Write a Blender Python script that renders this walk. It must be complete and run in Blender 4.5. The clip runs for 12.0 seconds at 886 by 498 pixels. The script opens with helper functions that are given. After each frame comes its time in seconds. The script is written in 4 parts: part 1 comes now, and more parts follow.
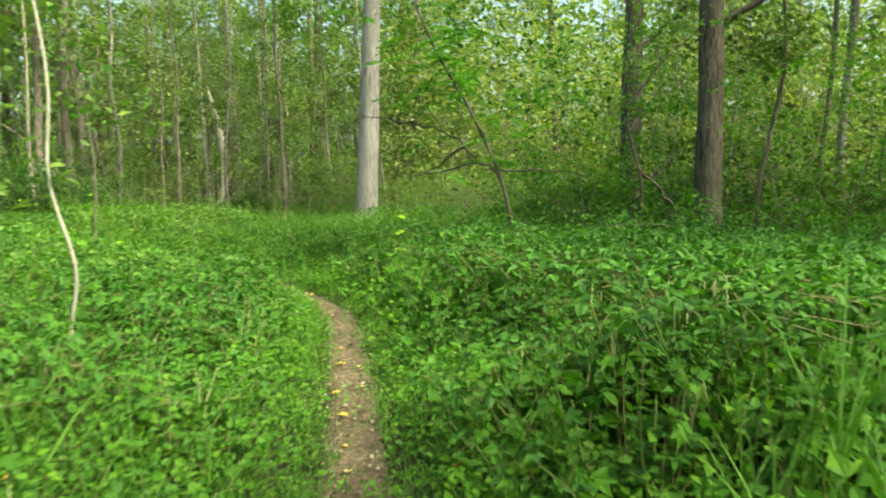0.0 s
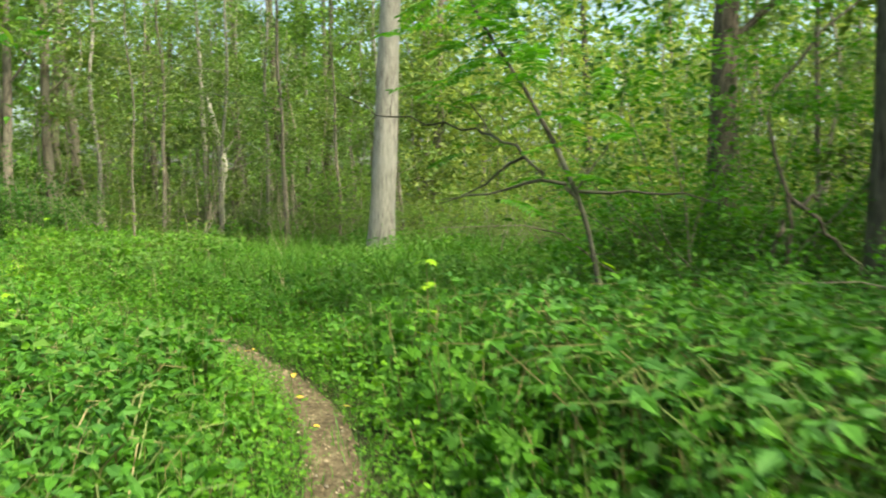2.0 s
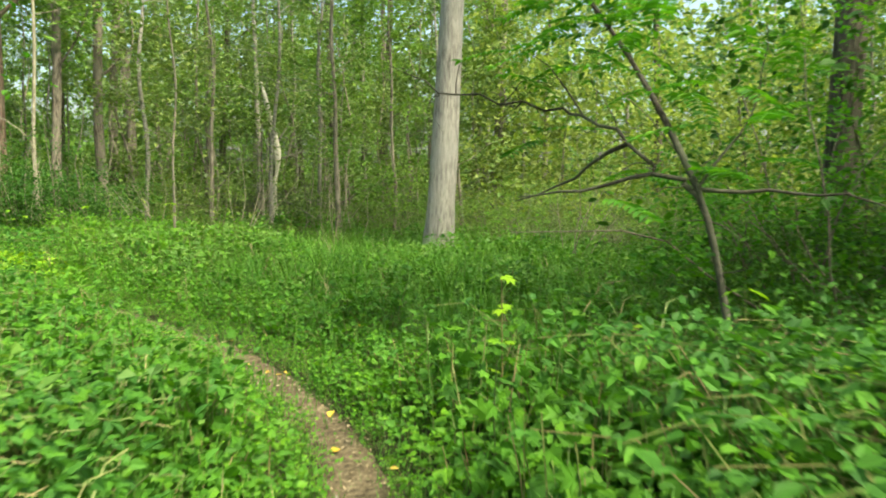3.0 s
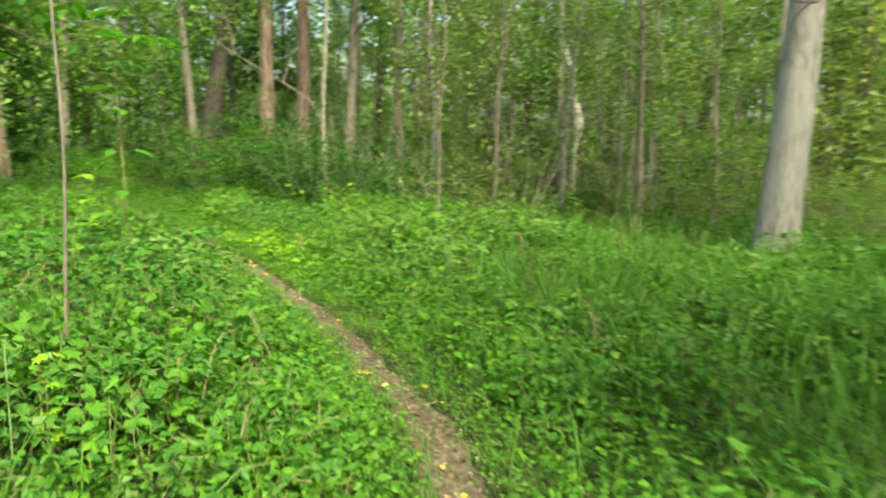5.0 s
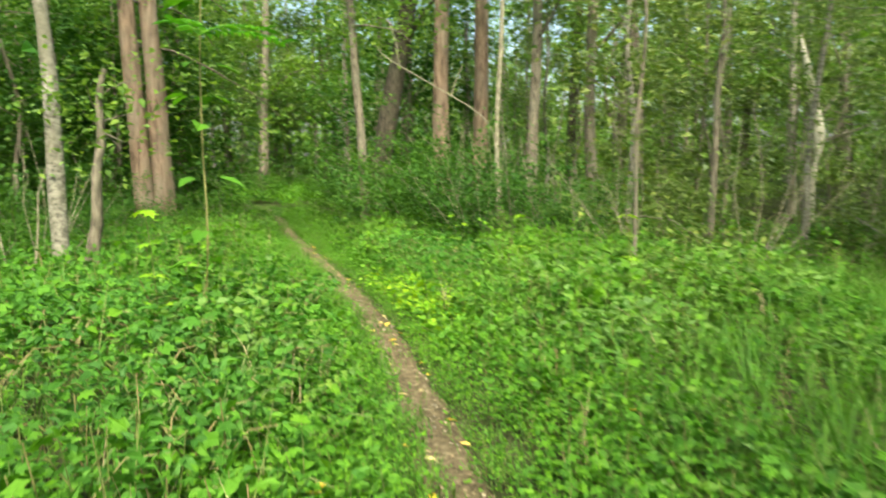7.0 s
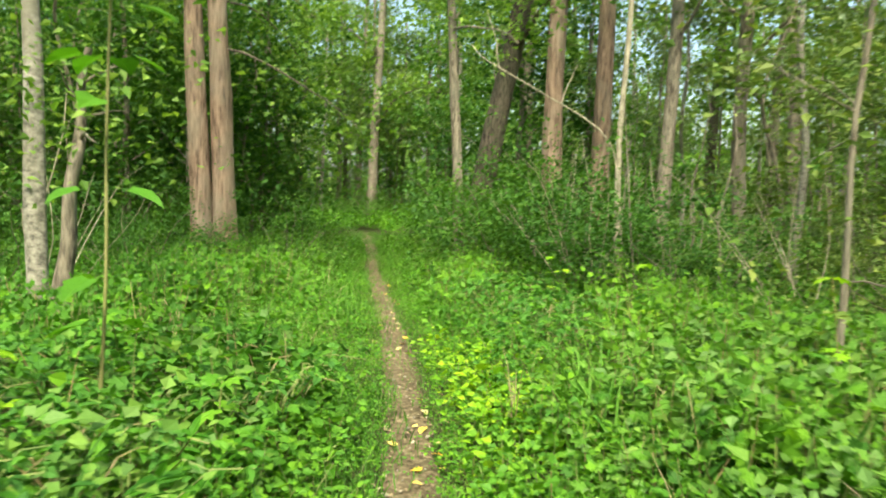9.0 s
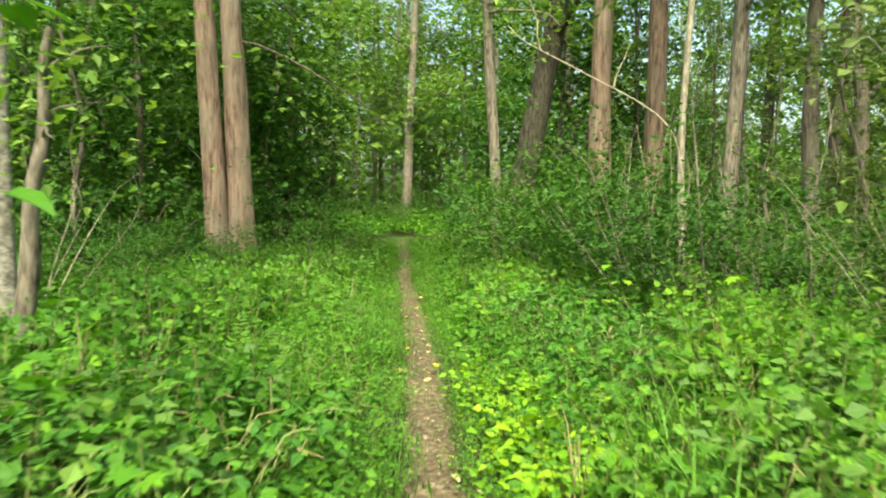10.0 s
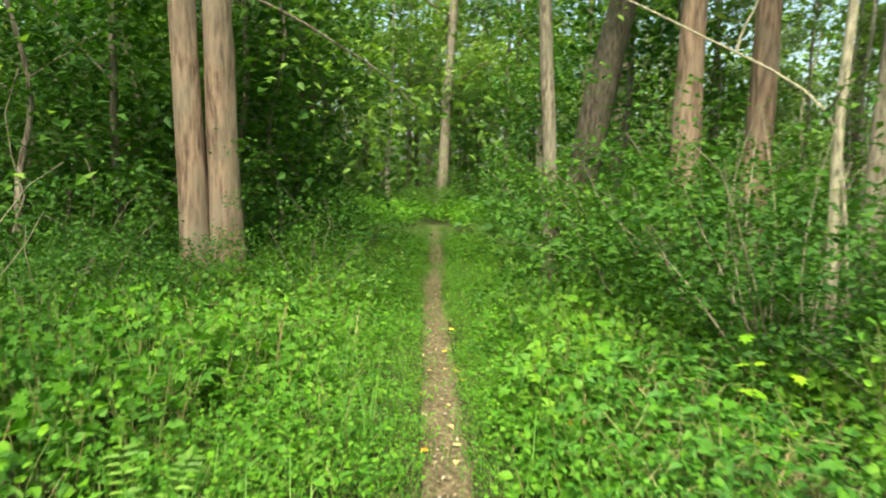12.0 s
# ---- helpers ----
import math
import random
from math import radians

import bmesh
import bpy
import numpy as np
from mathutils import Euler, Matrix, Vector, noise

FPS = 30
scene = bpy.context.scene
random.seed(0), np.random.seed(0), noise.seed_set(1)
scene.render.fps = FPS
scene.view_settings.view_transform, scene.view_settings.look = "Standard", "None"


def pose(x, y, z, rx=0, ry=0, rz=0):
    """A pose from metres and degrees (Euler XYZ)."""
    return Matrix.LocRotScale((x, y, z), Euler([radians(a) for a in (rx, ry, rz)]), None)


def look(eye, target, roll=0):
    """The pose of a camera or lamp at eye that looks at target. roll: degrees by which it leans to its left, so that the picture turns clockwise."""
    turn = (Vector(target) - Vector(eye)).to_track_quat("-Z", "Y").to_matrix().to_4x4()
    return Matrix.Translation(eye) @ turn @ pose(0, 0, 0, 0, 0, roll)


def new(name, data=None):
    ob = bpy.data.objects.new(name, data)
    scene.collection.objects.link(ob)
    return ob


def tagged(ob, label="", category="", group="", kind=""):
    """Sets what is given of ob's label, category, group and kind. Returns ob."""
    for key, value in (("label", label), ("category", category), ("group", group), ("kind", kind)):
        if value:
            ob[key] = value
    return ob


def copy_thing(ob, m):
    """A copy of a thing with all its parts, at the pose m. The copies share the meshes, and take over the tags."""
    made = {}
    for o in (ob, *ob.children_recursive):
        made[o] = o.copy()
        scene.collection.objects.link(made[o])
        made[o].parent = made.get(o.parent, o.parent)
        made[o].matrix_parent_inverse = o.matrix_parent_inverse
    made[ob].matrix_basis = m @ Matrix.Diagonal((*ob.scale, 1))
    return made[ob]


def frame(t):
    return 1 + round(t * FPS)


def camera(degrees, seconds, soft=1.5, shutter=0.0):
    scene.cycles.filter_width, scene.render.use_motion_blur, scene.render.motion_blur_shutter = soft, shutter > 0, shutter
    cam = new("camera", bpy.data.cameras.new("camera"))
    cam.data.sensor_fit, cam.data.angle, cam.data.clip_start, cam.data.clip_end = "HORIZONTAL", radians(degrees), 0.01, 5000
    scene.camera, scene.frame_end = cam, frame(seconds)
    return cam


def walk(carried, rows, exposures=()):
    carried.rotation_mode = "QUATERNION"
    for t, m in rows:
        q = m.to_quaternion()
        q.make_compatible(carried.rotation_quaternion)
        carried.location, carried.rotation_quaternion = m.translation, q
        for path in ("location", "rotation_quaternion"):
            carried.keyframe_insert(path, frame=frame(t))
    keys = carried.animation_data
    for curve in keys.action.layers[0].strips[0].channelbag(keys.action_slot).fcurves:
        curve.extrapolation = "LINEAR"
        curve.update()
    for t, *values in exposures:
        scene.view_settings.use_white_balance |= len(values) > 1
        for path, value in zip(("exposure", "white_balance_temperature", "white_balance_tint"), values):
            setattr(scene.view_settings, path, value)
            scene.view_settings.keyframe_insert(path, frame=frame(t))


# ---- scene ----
cam = camera(62.3, 12.0, 1.95, 0.6)
PATH = [
    (0, (0.506, 0.948, 1.439), (0.345, 2.927, 1.199), -0.7),
    (0.5, (0.398, 1.553, 1.424), (0.283, 3.534, 1.174), -1.2),
    (1, (0.244, 2.225, 1.424), (0.108, 4.208, 1.197), -0.8),
    (1.5, (0.141, 2.892, 1.422), (-0.009, 4.875, 1.203), -1.2),
    (2, (0.059, 3.596, 1.391), (-0.148, 5.578, 1.212), -0.3),
    (2.5, (-0.098, 4.119, 1.401), (-0.424, 6.084, 1.227), 1.0),
    (2.7, (-0.141, 4.348, 1.401), (-0.477, 6.31, 1.206), 0.6),
    (4.3, (-0.47, 6.251, 1.357), (-1.211, 8.098, 1.155), 1.8),
    (4.5, (-0.552, 6.473, 1.367), (-1.418, 8.26, 1.129), 1.1),
    (5, (-0.764, 7.013, 1.45), (-1.88, 8.648, 1.158), 0.5),
    (5.5, (-1.024, 7.577, 1.413), (-2.325, 9.071, 1.141), 0.6),
    (6, (-1.323, 8.013, 1.437), (-2.715, 9.433, 1.217), 0.2),
    (6.5, (-1.586, 8.429, 1.401), (-2.997, 9.825, 1.154), -0.3),
    (7, (-2.039, 8.918, 1.409), (-3.556, 10.201, 1.18), -0.7),
    (7.2, (-2.145, 9.019, 1.434), (-3.705, 10.253, 1.225), -0.3),
    (8.8, (-3.505, 10.47, 1.333), (-5.209, 11.511, 1.208), 0.6),
    (9, (-3.679, 10.649, 1.342), (-5.394, 11.667, 1.193), 1.1),
    (9.5, (-4.072, 10.907, 1.315), (-5.85, 11.811, 1.167), 0.6),
    (10, (-4.578, 11.215, 1.318), (-6.346, 12.139, 1.176), -0.1),
    (10.5, (-5.064, 11.464, 1.339), (-6.826, 12.395, 1.163), 0.4),
    (11, (-5.606, 11.663, 1.389), (-7.358, 12.607, 1.183), 0.6),
    (11.5, (-6.182, 11.905, 1.483), (-7.948, 12.824, 1.287), 1.2),
    (12, (-6.626, 12.256, 1.556), (-8.433, 13.088, 1.349), 0.9),
]
walk(cam, [(t, look(eye, target, roll)) for t, eye, target, roll in PATH], [(0.0, 2.09, 7000, -3.0), (12.0, 2.09, 7000, -3.0)])

# ---- world, sun and exposure ----
SUN_TO = Vector((0.62, -0.40, 1.0)).normalized()
elev = math.asin(SUN_TO.z)
world = bpy.data.worlds.new("sky")
scene.world = world
world.use_nodes = True
wn = world.node_tree
sky = wn.nodes.new("ShaderNodeTexSky")
sky.sky_type, sky.sun_disc = "NISHITA", False
sky.sun_elevation, sky.sun_rotation = elev, math.atan2(SUN_TO.x, SUN_TO.y)
sky.dust_density, sky.air_density, sky.ozone_density = 5.0, 1.0, 0.6
wn.links.new(sky.outputs[0], wn.nodes["Background"].inputs[0])
wn.nodes["Background"].inputs[1].default_value = 0.105
sun = new("sun", bpy.data.lights.new("sun", "SUN"))
sun.data.energy, sun.data.angle, sun.data.color = 2.1, radians(8), (1.0, 0.94, 0.82)
sun.matrix_world = look(SUN_TO * 60, (0, 0, 0))

# ---- materials ----


def nodes_of(name):
    m = bpy.data.materials.new(name)
    m.use_nodes = True
    nt = m.node_tree
    return m, nt, nt.nodes["Principled BSDF"], nt.nodes["Material Output"]


def ramp(nt, source, stops):
    r = nt.nodes.new("ShaderNodeValToRGB")
    e = r.color_ramp.elements
    while len(e) < len(stops):
        e.new(0.5)
    for i, (p, c) in enumerate(stops):
        e[i].position, e[i].color = p, (*c, 1)
    nt.links.new(source, r.inputs[0])
    return r.outputs[0]


def noise_tex(nt, scale, detail=4.0, stretch=(1, 1, 1), rough=0.55):
    geo = nt.nodes.new("ShaderNodeNewGeometry")
    mp = nt.nodes.new("ShaderNodeMapping")
    mp.inputs["Scale"].default_value = stretch
    nt.links.new(geo.outputs["Position"], mp.inputs[0])
    n = nt.nodes.new("ShaderNodeTexNoise")
    n.inputs["Scale"].default_value, n.inputs["Detail"].default_value = scale, detail
    n.inputs["Roughness"].default_value = rough
    nt.links.new(mp.outputs[0], n.inputs["Vector"])
    return n.outputs["Fac"]


def mix_rgb(nt, mode, fac, a, b):
    m = nt.nodes.new("ShaderNodeMix")
    m.data_type, m.blend_type = "RGBA", mode
    for sock, v in ((m.inputs[0], fac), (m.inputs[6], a), (m.inputs[7], b)):
        if hasattr(v, "is_output"):
            nt.links.new(v, sock)
        else:
            sock.default_value = v
    return m.outputs[2]


def add_math(nt, op, a, b):
    m = nt.nodes.new("ShaderNodeMath")
    m.operation = op
    for sock, v in zip(m.inputs, (a, b)):
        if hasattr(v, "is_output"):
            nt.links.new(v, sock)
        else:
            sock.default_value = v
    return m.outputs[0]


def bumped(nt, bsdf, height, strength, distance):
    b = nt.nodes.new("ShaderNodeBump")
    b.inputs["Strength"].default_value, b.inputs["Distance"].default_value = strength, distance
    nt.links.new(height, b.inputs["Height"])
    nt.links.new(b.outputs[0], bsdf.inputs["Normal"])


def leaf_mat(name, dark, mid, light, glow=0.35, rough=0.6, patch=0.7):
    """A leaf: colour varies leaf by leaf and in patches; light shines through it."""
    m, nt, bsdf, out = nodes_of(name)
    dark, mid, light = ((r * 0.98, g, b * 1.0) for r, g, b in (dark, mid, light))
    geo = nt.nodes.new("ShaderNodeNewGeometry")
    info = nt.nodes.new("ShaderNodeObjectInfo")
    r = geo.outputs["Random Per Island"]
    n = noise_tex(nt, patch, 3)
    f = add_math(nt, "ADD", add_math(nt, "MULTIPLY", r, 0.5), add_math(nt, "MULTIPLY", n, 0.45))
    f = add_math(nt, "ADD", f, add_math(nt, "MULTIPLY", add_math(nt, "SUBTRACT", info.outputs["Random"], 0.4), 0.34))
    col = ramp(nt, f, [(0.1, dark), (0.5, mid), (0.95, light)])
    r2 = add_math(nt, "FRACT", add_math(nt, "MULTIPLY", r, 17.3), 0.0)
    col = mix_rgb(nt, "MIX", ramp(nt, r2, [(0.55, (0, 0, 0)), (1.0, (0.5, 0.5, 0.5))]), col, (mid[0] * 1.1, mid[1] * 0.95, mid[2] * 2.6, 1))
    fine = noise_tex(nt, 90, 2)
    col = mix_rgb(nt, "MULTIPLY", 0.35, col, ramp(nt, fine, [(0.3, (0.55, 0.6, 0.5)), (0.7, (1, 1, 1))]))
    nt.links.new(col, bsdf.inputs["Base Color"])
    bsdf.inputs["Roughness"].default_value = rough
    bsdf.inputs["Specular IOR Level"].default_value = 0.22
    tr = nt.nodes.new("ShaderNodeBsdfTranslucent")
    nt.links.new(mix_rgb(nt, "MULTIPLY", 1.0, col, (1.15, 1.2, 0.55, 1)), tr.inputs[0])
    mx = nt.nodes.new("ShaderNodeMixShader")
    mx.inputs[0].default_value = glow
    nt.links.new(bsdf.outputs[0], mx.inputs[1])
    nt.links.new(tr.outputs[0], mx.inputs[2])
    nt.links.new(mx.outputs[0], out.inputs[0])
    return m


def bark_mat(name, dark, light, stain, stretch=(1, 1, 0.22), scale=26, depth=0.02):
    m, nt, bsdf, _ = nodes_of(name)
    rough = noise_tex(nt, scale, 6, stretch, 0.65)
    big = noise_tex(nt, 2.3, 3, (1, 1, 0.6))
    col = ramp(nt, rough, [(0.36, dark), (0.62, light)])
    col = mix_rgb(nt, "MIX", ramp(nt, big, [(0.42, (0, 0, 0)), (0.7, (0.75, 0.75, 0.75))]), col, (*stain, 1))
    nt.links.new(col, bsdf.inputs["Base Color"])
    bsdf.inputs["Roughness"].default_value = 0.9
    bsdf.inputs["Specular IOR Level"].default_value = 0.2
    bumped(nt, bsdf, rough, 0.9, depth)
    return m


def birch_mat(name):
    m, nt, bsdf, _ = nodes_of(name)
    dash = noise_tex(nt, 13, 6, (1, 1, 1.5), 0.7)
    big = noise_tex(nt, 1.6, 3)
    col = ramp(nt, dash, [(0.36, (0.04, 0.036, 0.028)), (0.48, (0.19, 0.175, 0.14)), (0.68, (0.40, 0.375, 0.315))])
    col = mix_rgb(nt, "MIX", ramp(nt, big, [(0.4, (0, 0, 0)), (0.62, (0.8, 0.8, 0.8))]), col, (0.15, 0.14, 0.095, 1))
    nt.links.new(col, bsdf.inputs["Base Color"])
    bsdf.inputs["Roughness"].default_value = 0.75
    bumped(nt, bsdf, dash, 0.5, 0.01)
    return m


def soil_mat(name, dark, mid, light, scale):
    m, nt, bsdf, _ = nodes_of(name)
    a, b = noise_tex(nt, scale, 6, rough=0.7), noise_tex(nt, scale * 0.09, 3)
    col = ramp(nt, a, [(0.3, dark), (0.5, mid), (0.72, light)])
    col = mix_rgb(nt, "MULTIPLY", 0.6, col, ramp(nt, b, [(0.35, (0.5, 0.48, 0.42)), (0.65, (1.1, 1.05, 1.0))]))
    nt.links.new(col, bsdf.inputs["Base Color"])
    bsdf.inputs["Roughness"].default_value = 0.95
    bsdf.inputs["Specular IOR Level"].default_value = 0.15
    bumped(nt, bsdf, a, 0.8, 0.03)
    return m


def vary_mat(name, stops, rough=0.7):
    """A small plain thing that differs from piece to piece."""
    m, nt, bsdf, _ = nodes_of(name)
    geo, info = nt.nodes.new("ShaderNodeNewGeometry"), nt.nodes.new("ShaderNodeObjectInfo")
    r = add_math(nt, "FRACT", add_math(nt, "ADD", geo.outputs["Random Per Island"], info.outputs["Random"]), 0.0)
    col = mix_rgb(nt, "MULTIPLY", 0.4, ramp(nt, r, stops), ramp(nt, noise_tex(nt, 60, 3), [(0.3, (0.5, 0.5, 0.5)), (0.7, (1, 1, 1))]))
    nt.links.new(col, bsdf.inputs["Base Color"])
    bsdf.inputs["Roughness"].default_value = rough
    return m


M_HERB = leaf_mat("herb_leaf", (0.036, 0.115, 0.012), (0.088, 0.235, 0.018), (0.20, 0.40, 0.025), 0.4)
M_BRAMBLE = leaf_mat("bramble_leaf", (0.032, 0.108, 0.016), (0.08, 0.222, 0.022), (0.185, 0.38, 0.03), 0.38)
M_GRASS = leaf_mat("grass_blade", (0.045, 0.13, 0.015), (0.09, 0.225, 0.022), (0.18, 0.34, 0.045), 0.35)
# Seedlings' own yellow-green; on the path-side herb patch it stands for sunlight
M_YELLOW = leaf_mat("yellow_green_leaf", (0.09, 0.24, 0.016), (0.2, 0.41, 0.022), (0.40, 0.55, 0.03), 0.45)
# Herb green lightened to carry the sunlight of the path's later stretch
M_SUN_HERB = leaf_mat("sun_toned_herb_leaf", (0.05, 0.145, 0.016), (0.115, 0.27, 0.024), (0.22, 0.41, 0.034), 0.42)
M_LACY = leaf_mat("lacy_herb_leaf", (0.08, 0.17, 0.03), (0.15, 0.28, 0.045), (0.28, 0.42, 0.07), 0.4)
M_TALL = leaf_mat("tall_herb_leaf", (0.045, 0.085, 0.015), (0.095, 0.165, 0.026), (0.22, 0.265, 0.06), 0.3, patch=0.25)
M_CROWN = leaf_mat("crown_leaf", (0.05, 0.11, 0.02), (0.125, 0.235, 0.036), (0.26, 0.38, 0.065), 0.45, patch=0.3)
# Sunlight on the far growth is painted in as paler, yellower leaves
M_SUN_TINT = leaf_mat("sun_tinted_leaf", (0.12, 0.17, 0.035), (0.24, 0.31, 0.07), (0.42, 0.47, 0.13), 0.5, patch=0.35)
M_PALE = leaf_mat("pale_crown_leaf", (0.09, 0.14, 0.055), (0.165, 0.235, 0.08), (0.30, 0.38, 0.13), 0.45, patch=0.3)
M_SHRUB = leaf_mat("shrub_leaf", (0.02, 0.07, 0.01), (0.058, 0.15, 0.018), (0.13, 0.25, 0.026), 0.4)
M_PINNATE = leaf_mat("pinnate_leaf", (0.03, 0.12, 0.01), (0.075, 0.23, 0.016), (0.16, 0.35, 0.022), 0.5)
M_STEM = vary_mat("green_stem", [(0.0, (0.09, 0.15, 0.03)), (0.6, (0.16, 0.2, 0.05)), (1.0, (0.22, 0.16, 0.07))])
M_STRAW = vary_mat("dry_stalk", [(0.0, (0.20, 0.145, 0.07)), (1.0, (0.40, 0.32, 0.19))])
M_GREY = bark_mat("grey_bark", (0.11, 0.10, 0.085), (0.36, 0.335, 0.29), (0.30, 0.29, 0.26), (1, 1, 0.16), 30, 0.02)
M_DARK = bark_mat("dark_bark", (0.028, 0.023, 0.018), (0.15, 0.125, 0.095), (0.085, 0.085, 0.055))
M_RED = bark_mat("red_brown_bark", (0.075, 0.05, 0.036), (0.31, 0.215, 0.155), (0.25, 0.21, 0.16), (1, 1, 0.15), 19, 0.035)
M_BROWN = bark_mat("brown_bark", (0.06, 0.05, 0.038), (0.24, 0.205, 0.155), (0.17, 0.16, 0.12))
M_BIRCH = birch_mat("birch_bark")
M_DEAD = bark_mat("bleached_wood", (0.12, 0.105, 0.07), (0.36, 0.325, 0.24), (0.22, 0.20, 0.13), (1, 1, 0.3), 30, 0.006)
M_PALEWOOD = bark_mat("pale_wood", (0.28, 0.26, 0.20), (0.52, 0.49, 0.41), (0.42, 0.40, 0.32), (1, 1, 0.3), 30, 0.004)
M_LICHEN = bark_mat("lichened_twig", (0.025, 0.02, 0.015), (0.085, 0.075, 0.055), (0.13, 0.14, 0.095), (1, 1, 1), 40, 0.006)
M_GROUND = soil_mat("forest_soil", (0.022, 0.026, 0.012), (0.045, 0.056, 0.02), (0.085, 0.105, 0.035), 22)
M_PATH = soil_mat("trodden_soil", (0.035, 0.027, 0.016), (0.125, 0.1, 0.06), (0.29, 0.24, 0.155), 24)
M_LITTER = vary_mat("leaf_litter", [(0.0, (0.10, 0.065, 0.035)), (0.5, (0.22, 0.16, 0.085)), (0.85, (0.36, 0.28, 0.17)), (1.0, (0.5, 0.44, 0.31))])
M_FALLEN = vary_mat("fallen_leaf", [(0.0, (0.6, 0.34, 0.03)), (0.5, (0.72, 0.5, 0.04)), (0.8, (0.5, 0.42, 0.2)), (1.0, (0.4, 0.2, 0.06))], 0.55)
M_STONE = vary_mat("pebble_stone", [(0.0, (0.17, 0.145, 0.11)), (1.0, (0.36, 0.32, 0.26))], 0.85)

# ---- mesh tools: every surface is made of quads held in arrays ----
rng = np.random.default_rng(11)


def unit(a):
    return a / np.maximum(np.linalg.norm(a, axis=-1, keepdims=True), 1e-9)


def mesh_of(name, V, F, mats, idx=None, smooth=False):
    me = bpy.data.meshes.new(name)
    V, F = np.asarray(V, np.float32), np.asarray(F, np.int32)
    me.vertices.add(len(V))
    me.vertices.foreach_set("co", V.ravel())
    me.loops.add(F.size)
    me.loops.foreach_set("vertex_index", F.ravel())
    me.polygons.add(len(F))
    me.polygons.foreach_set("loop_start", np.arange(0, F.size, 4, dtype=np.int32))
    for m in mats:
        me.materials.append(m)
    if idx is not None:
        me.polygons.foreach_set("material_index", np.asarray(idx, np.int32))
    me.polygons.foreach_set("use_smooth", np.full(len(F), smooth))
    me.update(calc_edges=True)
    return me


def part(name, V, F, mat, parent=None, label="", smooth=False):
    ob = new(name, mesh_of(name, V, F, [mat], None, smooth))
    if parent is not None:
        ob.parent = parent
    if label:
        ob["label"] = label
    return ob


def joined(pieces):
    vs, fs, n = [], [], 0
    for V, F in pieces:
        vs.append(V)
        fs.append(np.asarray(F) + n)
        n += len(V)
    return np.concatenate(vs), np.concatenate(fs)


def tube(points, radii, sides=8, knots=0.0, seed=0):
    """A tapered tube through the points, with a closed tip."""
    P = np.asarray(points, float)
    T = unit(np.gradient(P, axis=0))
    ref = np.where(np.abs(T[:, 2:3]) > 0.9, np.array([[1.0, 0, 0]]), np.array([[0, 0, 1.0]]))
    A = unit(np.cross(T, ref))
    B = np.cross(T, A)
    ang = np.arange(sides) / sides * 2 * np.pi
    R = np.asarray(radii, float)[:, None] * np.ones(sides)
    if knots:
        for i, p in enumerate(P):
            for j, a in enumerate(ang):
                R[i, j] *= 1 + knots * noise.noise((math.cos(a) * 1.6 + seed, math.sin(a) * 1.6, p[2] * 1.1 + seed))
    V = P[:, None] + R[..., None] * (np.cos(ang)[None, :, None] * A[:, None] + np.sin(ang)[None, :, None] * B[:, None])
    n = len(P)
    i, j = np.meshgrid(np.arange(n - 1), np.arange(sides), indexing="ij")
    k = (j + 1) % sides
    F = np.stack([i * sides + j, i * sides + k, (i + 1) * sides + k, (i + 1) * sides + j], -1).reshape(-1, 4)
    return V.reshape(-1, 3), F


def curve_points(ctrl, n):
    """A smooth line of n points through the control points."""
    C = np.asarray(ctrl, float)
    C = np.vstack([2 * C[0] - C[1], C, 2 * C[-1] - C[-2]])
    out = []
    for s in np.linspace(0, len(C) - 3 - 1e-6, n):
        k, u = int(s), s - int(s)
        a, b, c, d = C[k : k + 4]
        out.append(0.5 * (2 * b + (c - a) * u + (2 * a - 5 * b + 4 * c - d) * u * u + (3 * b - a - 3 * c + d) * u**3))
    return np.array(out)


FINE = ([(0, 0, 0), (0.45, 0, -0.02), (1, 0, -0.14), (-0.04, 0.34, 0.05), (0.38, 0.5, 0.07), (0.75, 0.26, 0.0), (-0.04, -0.34, 0.05), (0.38, -0.5, 0.07), (0.75, -0.26, 0.0)],
        [(0, 3, 4, 1), (1, 4, 5, 2), (0, 1, 7, 6), (1, 2, 8, 7)])
LOBED = ([(0, 0, 0), (0.4, 0, -0.02), (1, 0, -0.13), (-0.05, 0.36, 0.02), (0.27, 0.33, 0.05), (0.6, 0.56, 0.0), (0.6, 0.19, 0.03), (-0.05, -0.36, 0.02), (0.27, -0.33, 0.05), (0.6, -0.56, 0.0), (0.6, -0.19, 0.03)],
         [(0, 3, 4, 1), (1, 4, 5, 6), (1, 6, 2, 10), (0, 1, 8, 7), (1, 10, 9, 8)])
PALM = ([(0, 0, 0), (0.45, 0, -0.01), (1, 0, -0.14), (-0.1, 0.2, 0.02), (0.18, 0.62, -0.02), (0.37, 0.34, 0.05), (0.74, 0.52, -0.05), (0.66, 0.2, 0.03), (-0.1, -0.2, 0.02), (0.18, -0.62, -0.02), (0.37, -0.34, 0.05), (0.74, -0.52, -0.05), (0.66, -0.2, 0.03)],
        [(0, 3, 4, 5), (0, 5, 6, 1), (1, 6, 7, 2), (0, 10, 9, 8), (0, 1, 11, 10), (1, 2, 12, 11)])
MID = ([(0, 0, 0), (0.28, 0.5, 0.08), (0.7, 0.34, 0.03), (1, 0, -0.12), (0.7, -0.34, 0.03), (0.28, -0.5, 0.08)], [(0, 1, 2, 3), (0, 3, 4, 5)])
LOD = ([(0, 0, 0), (0.36, 0.5, 0.1), (1, 0, -0.08), (0.36, -0.5, 0.1)], [(0, 1, 2, 3)])


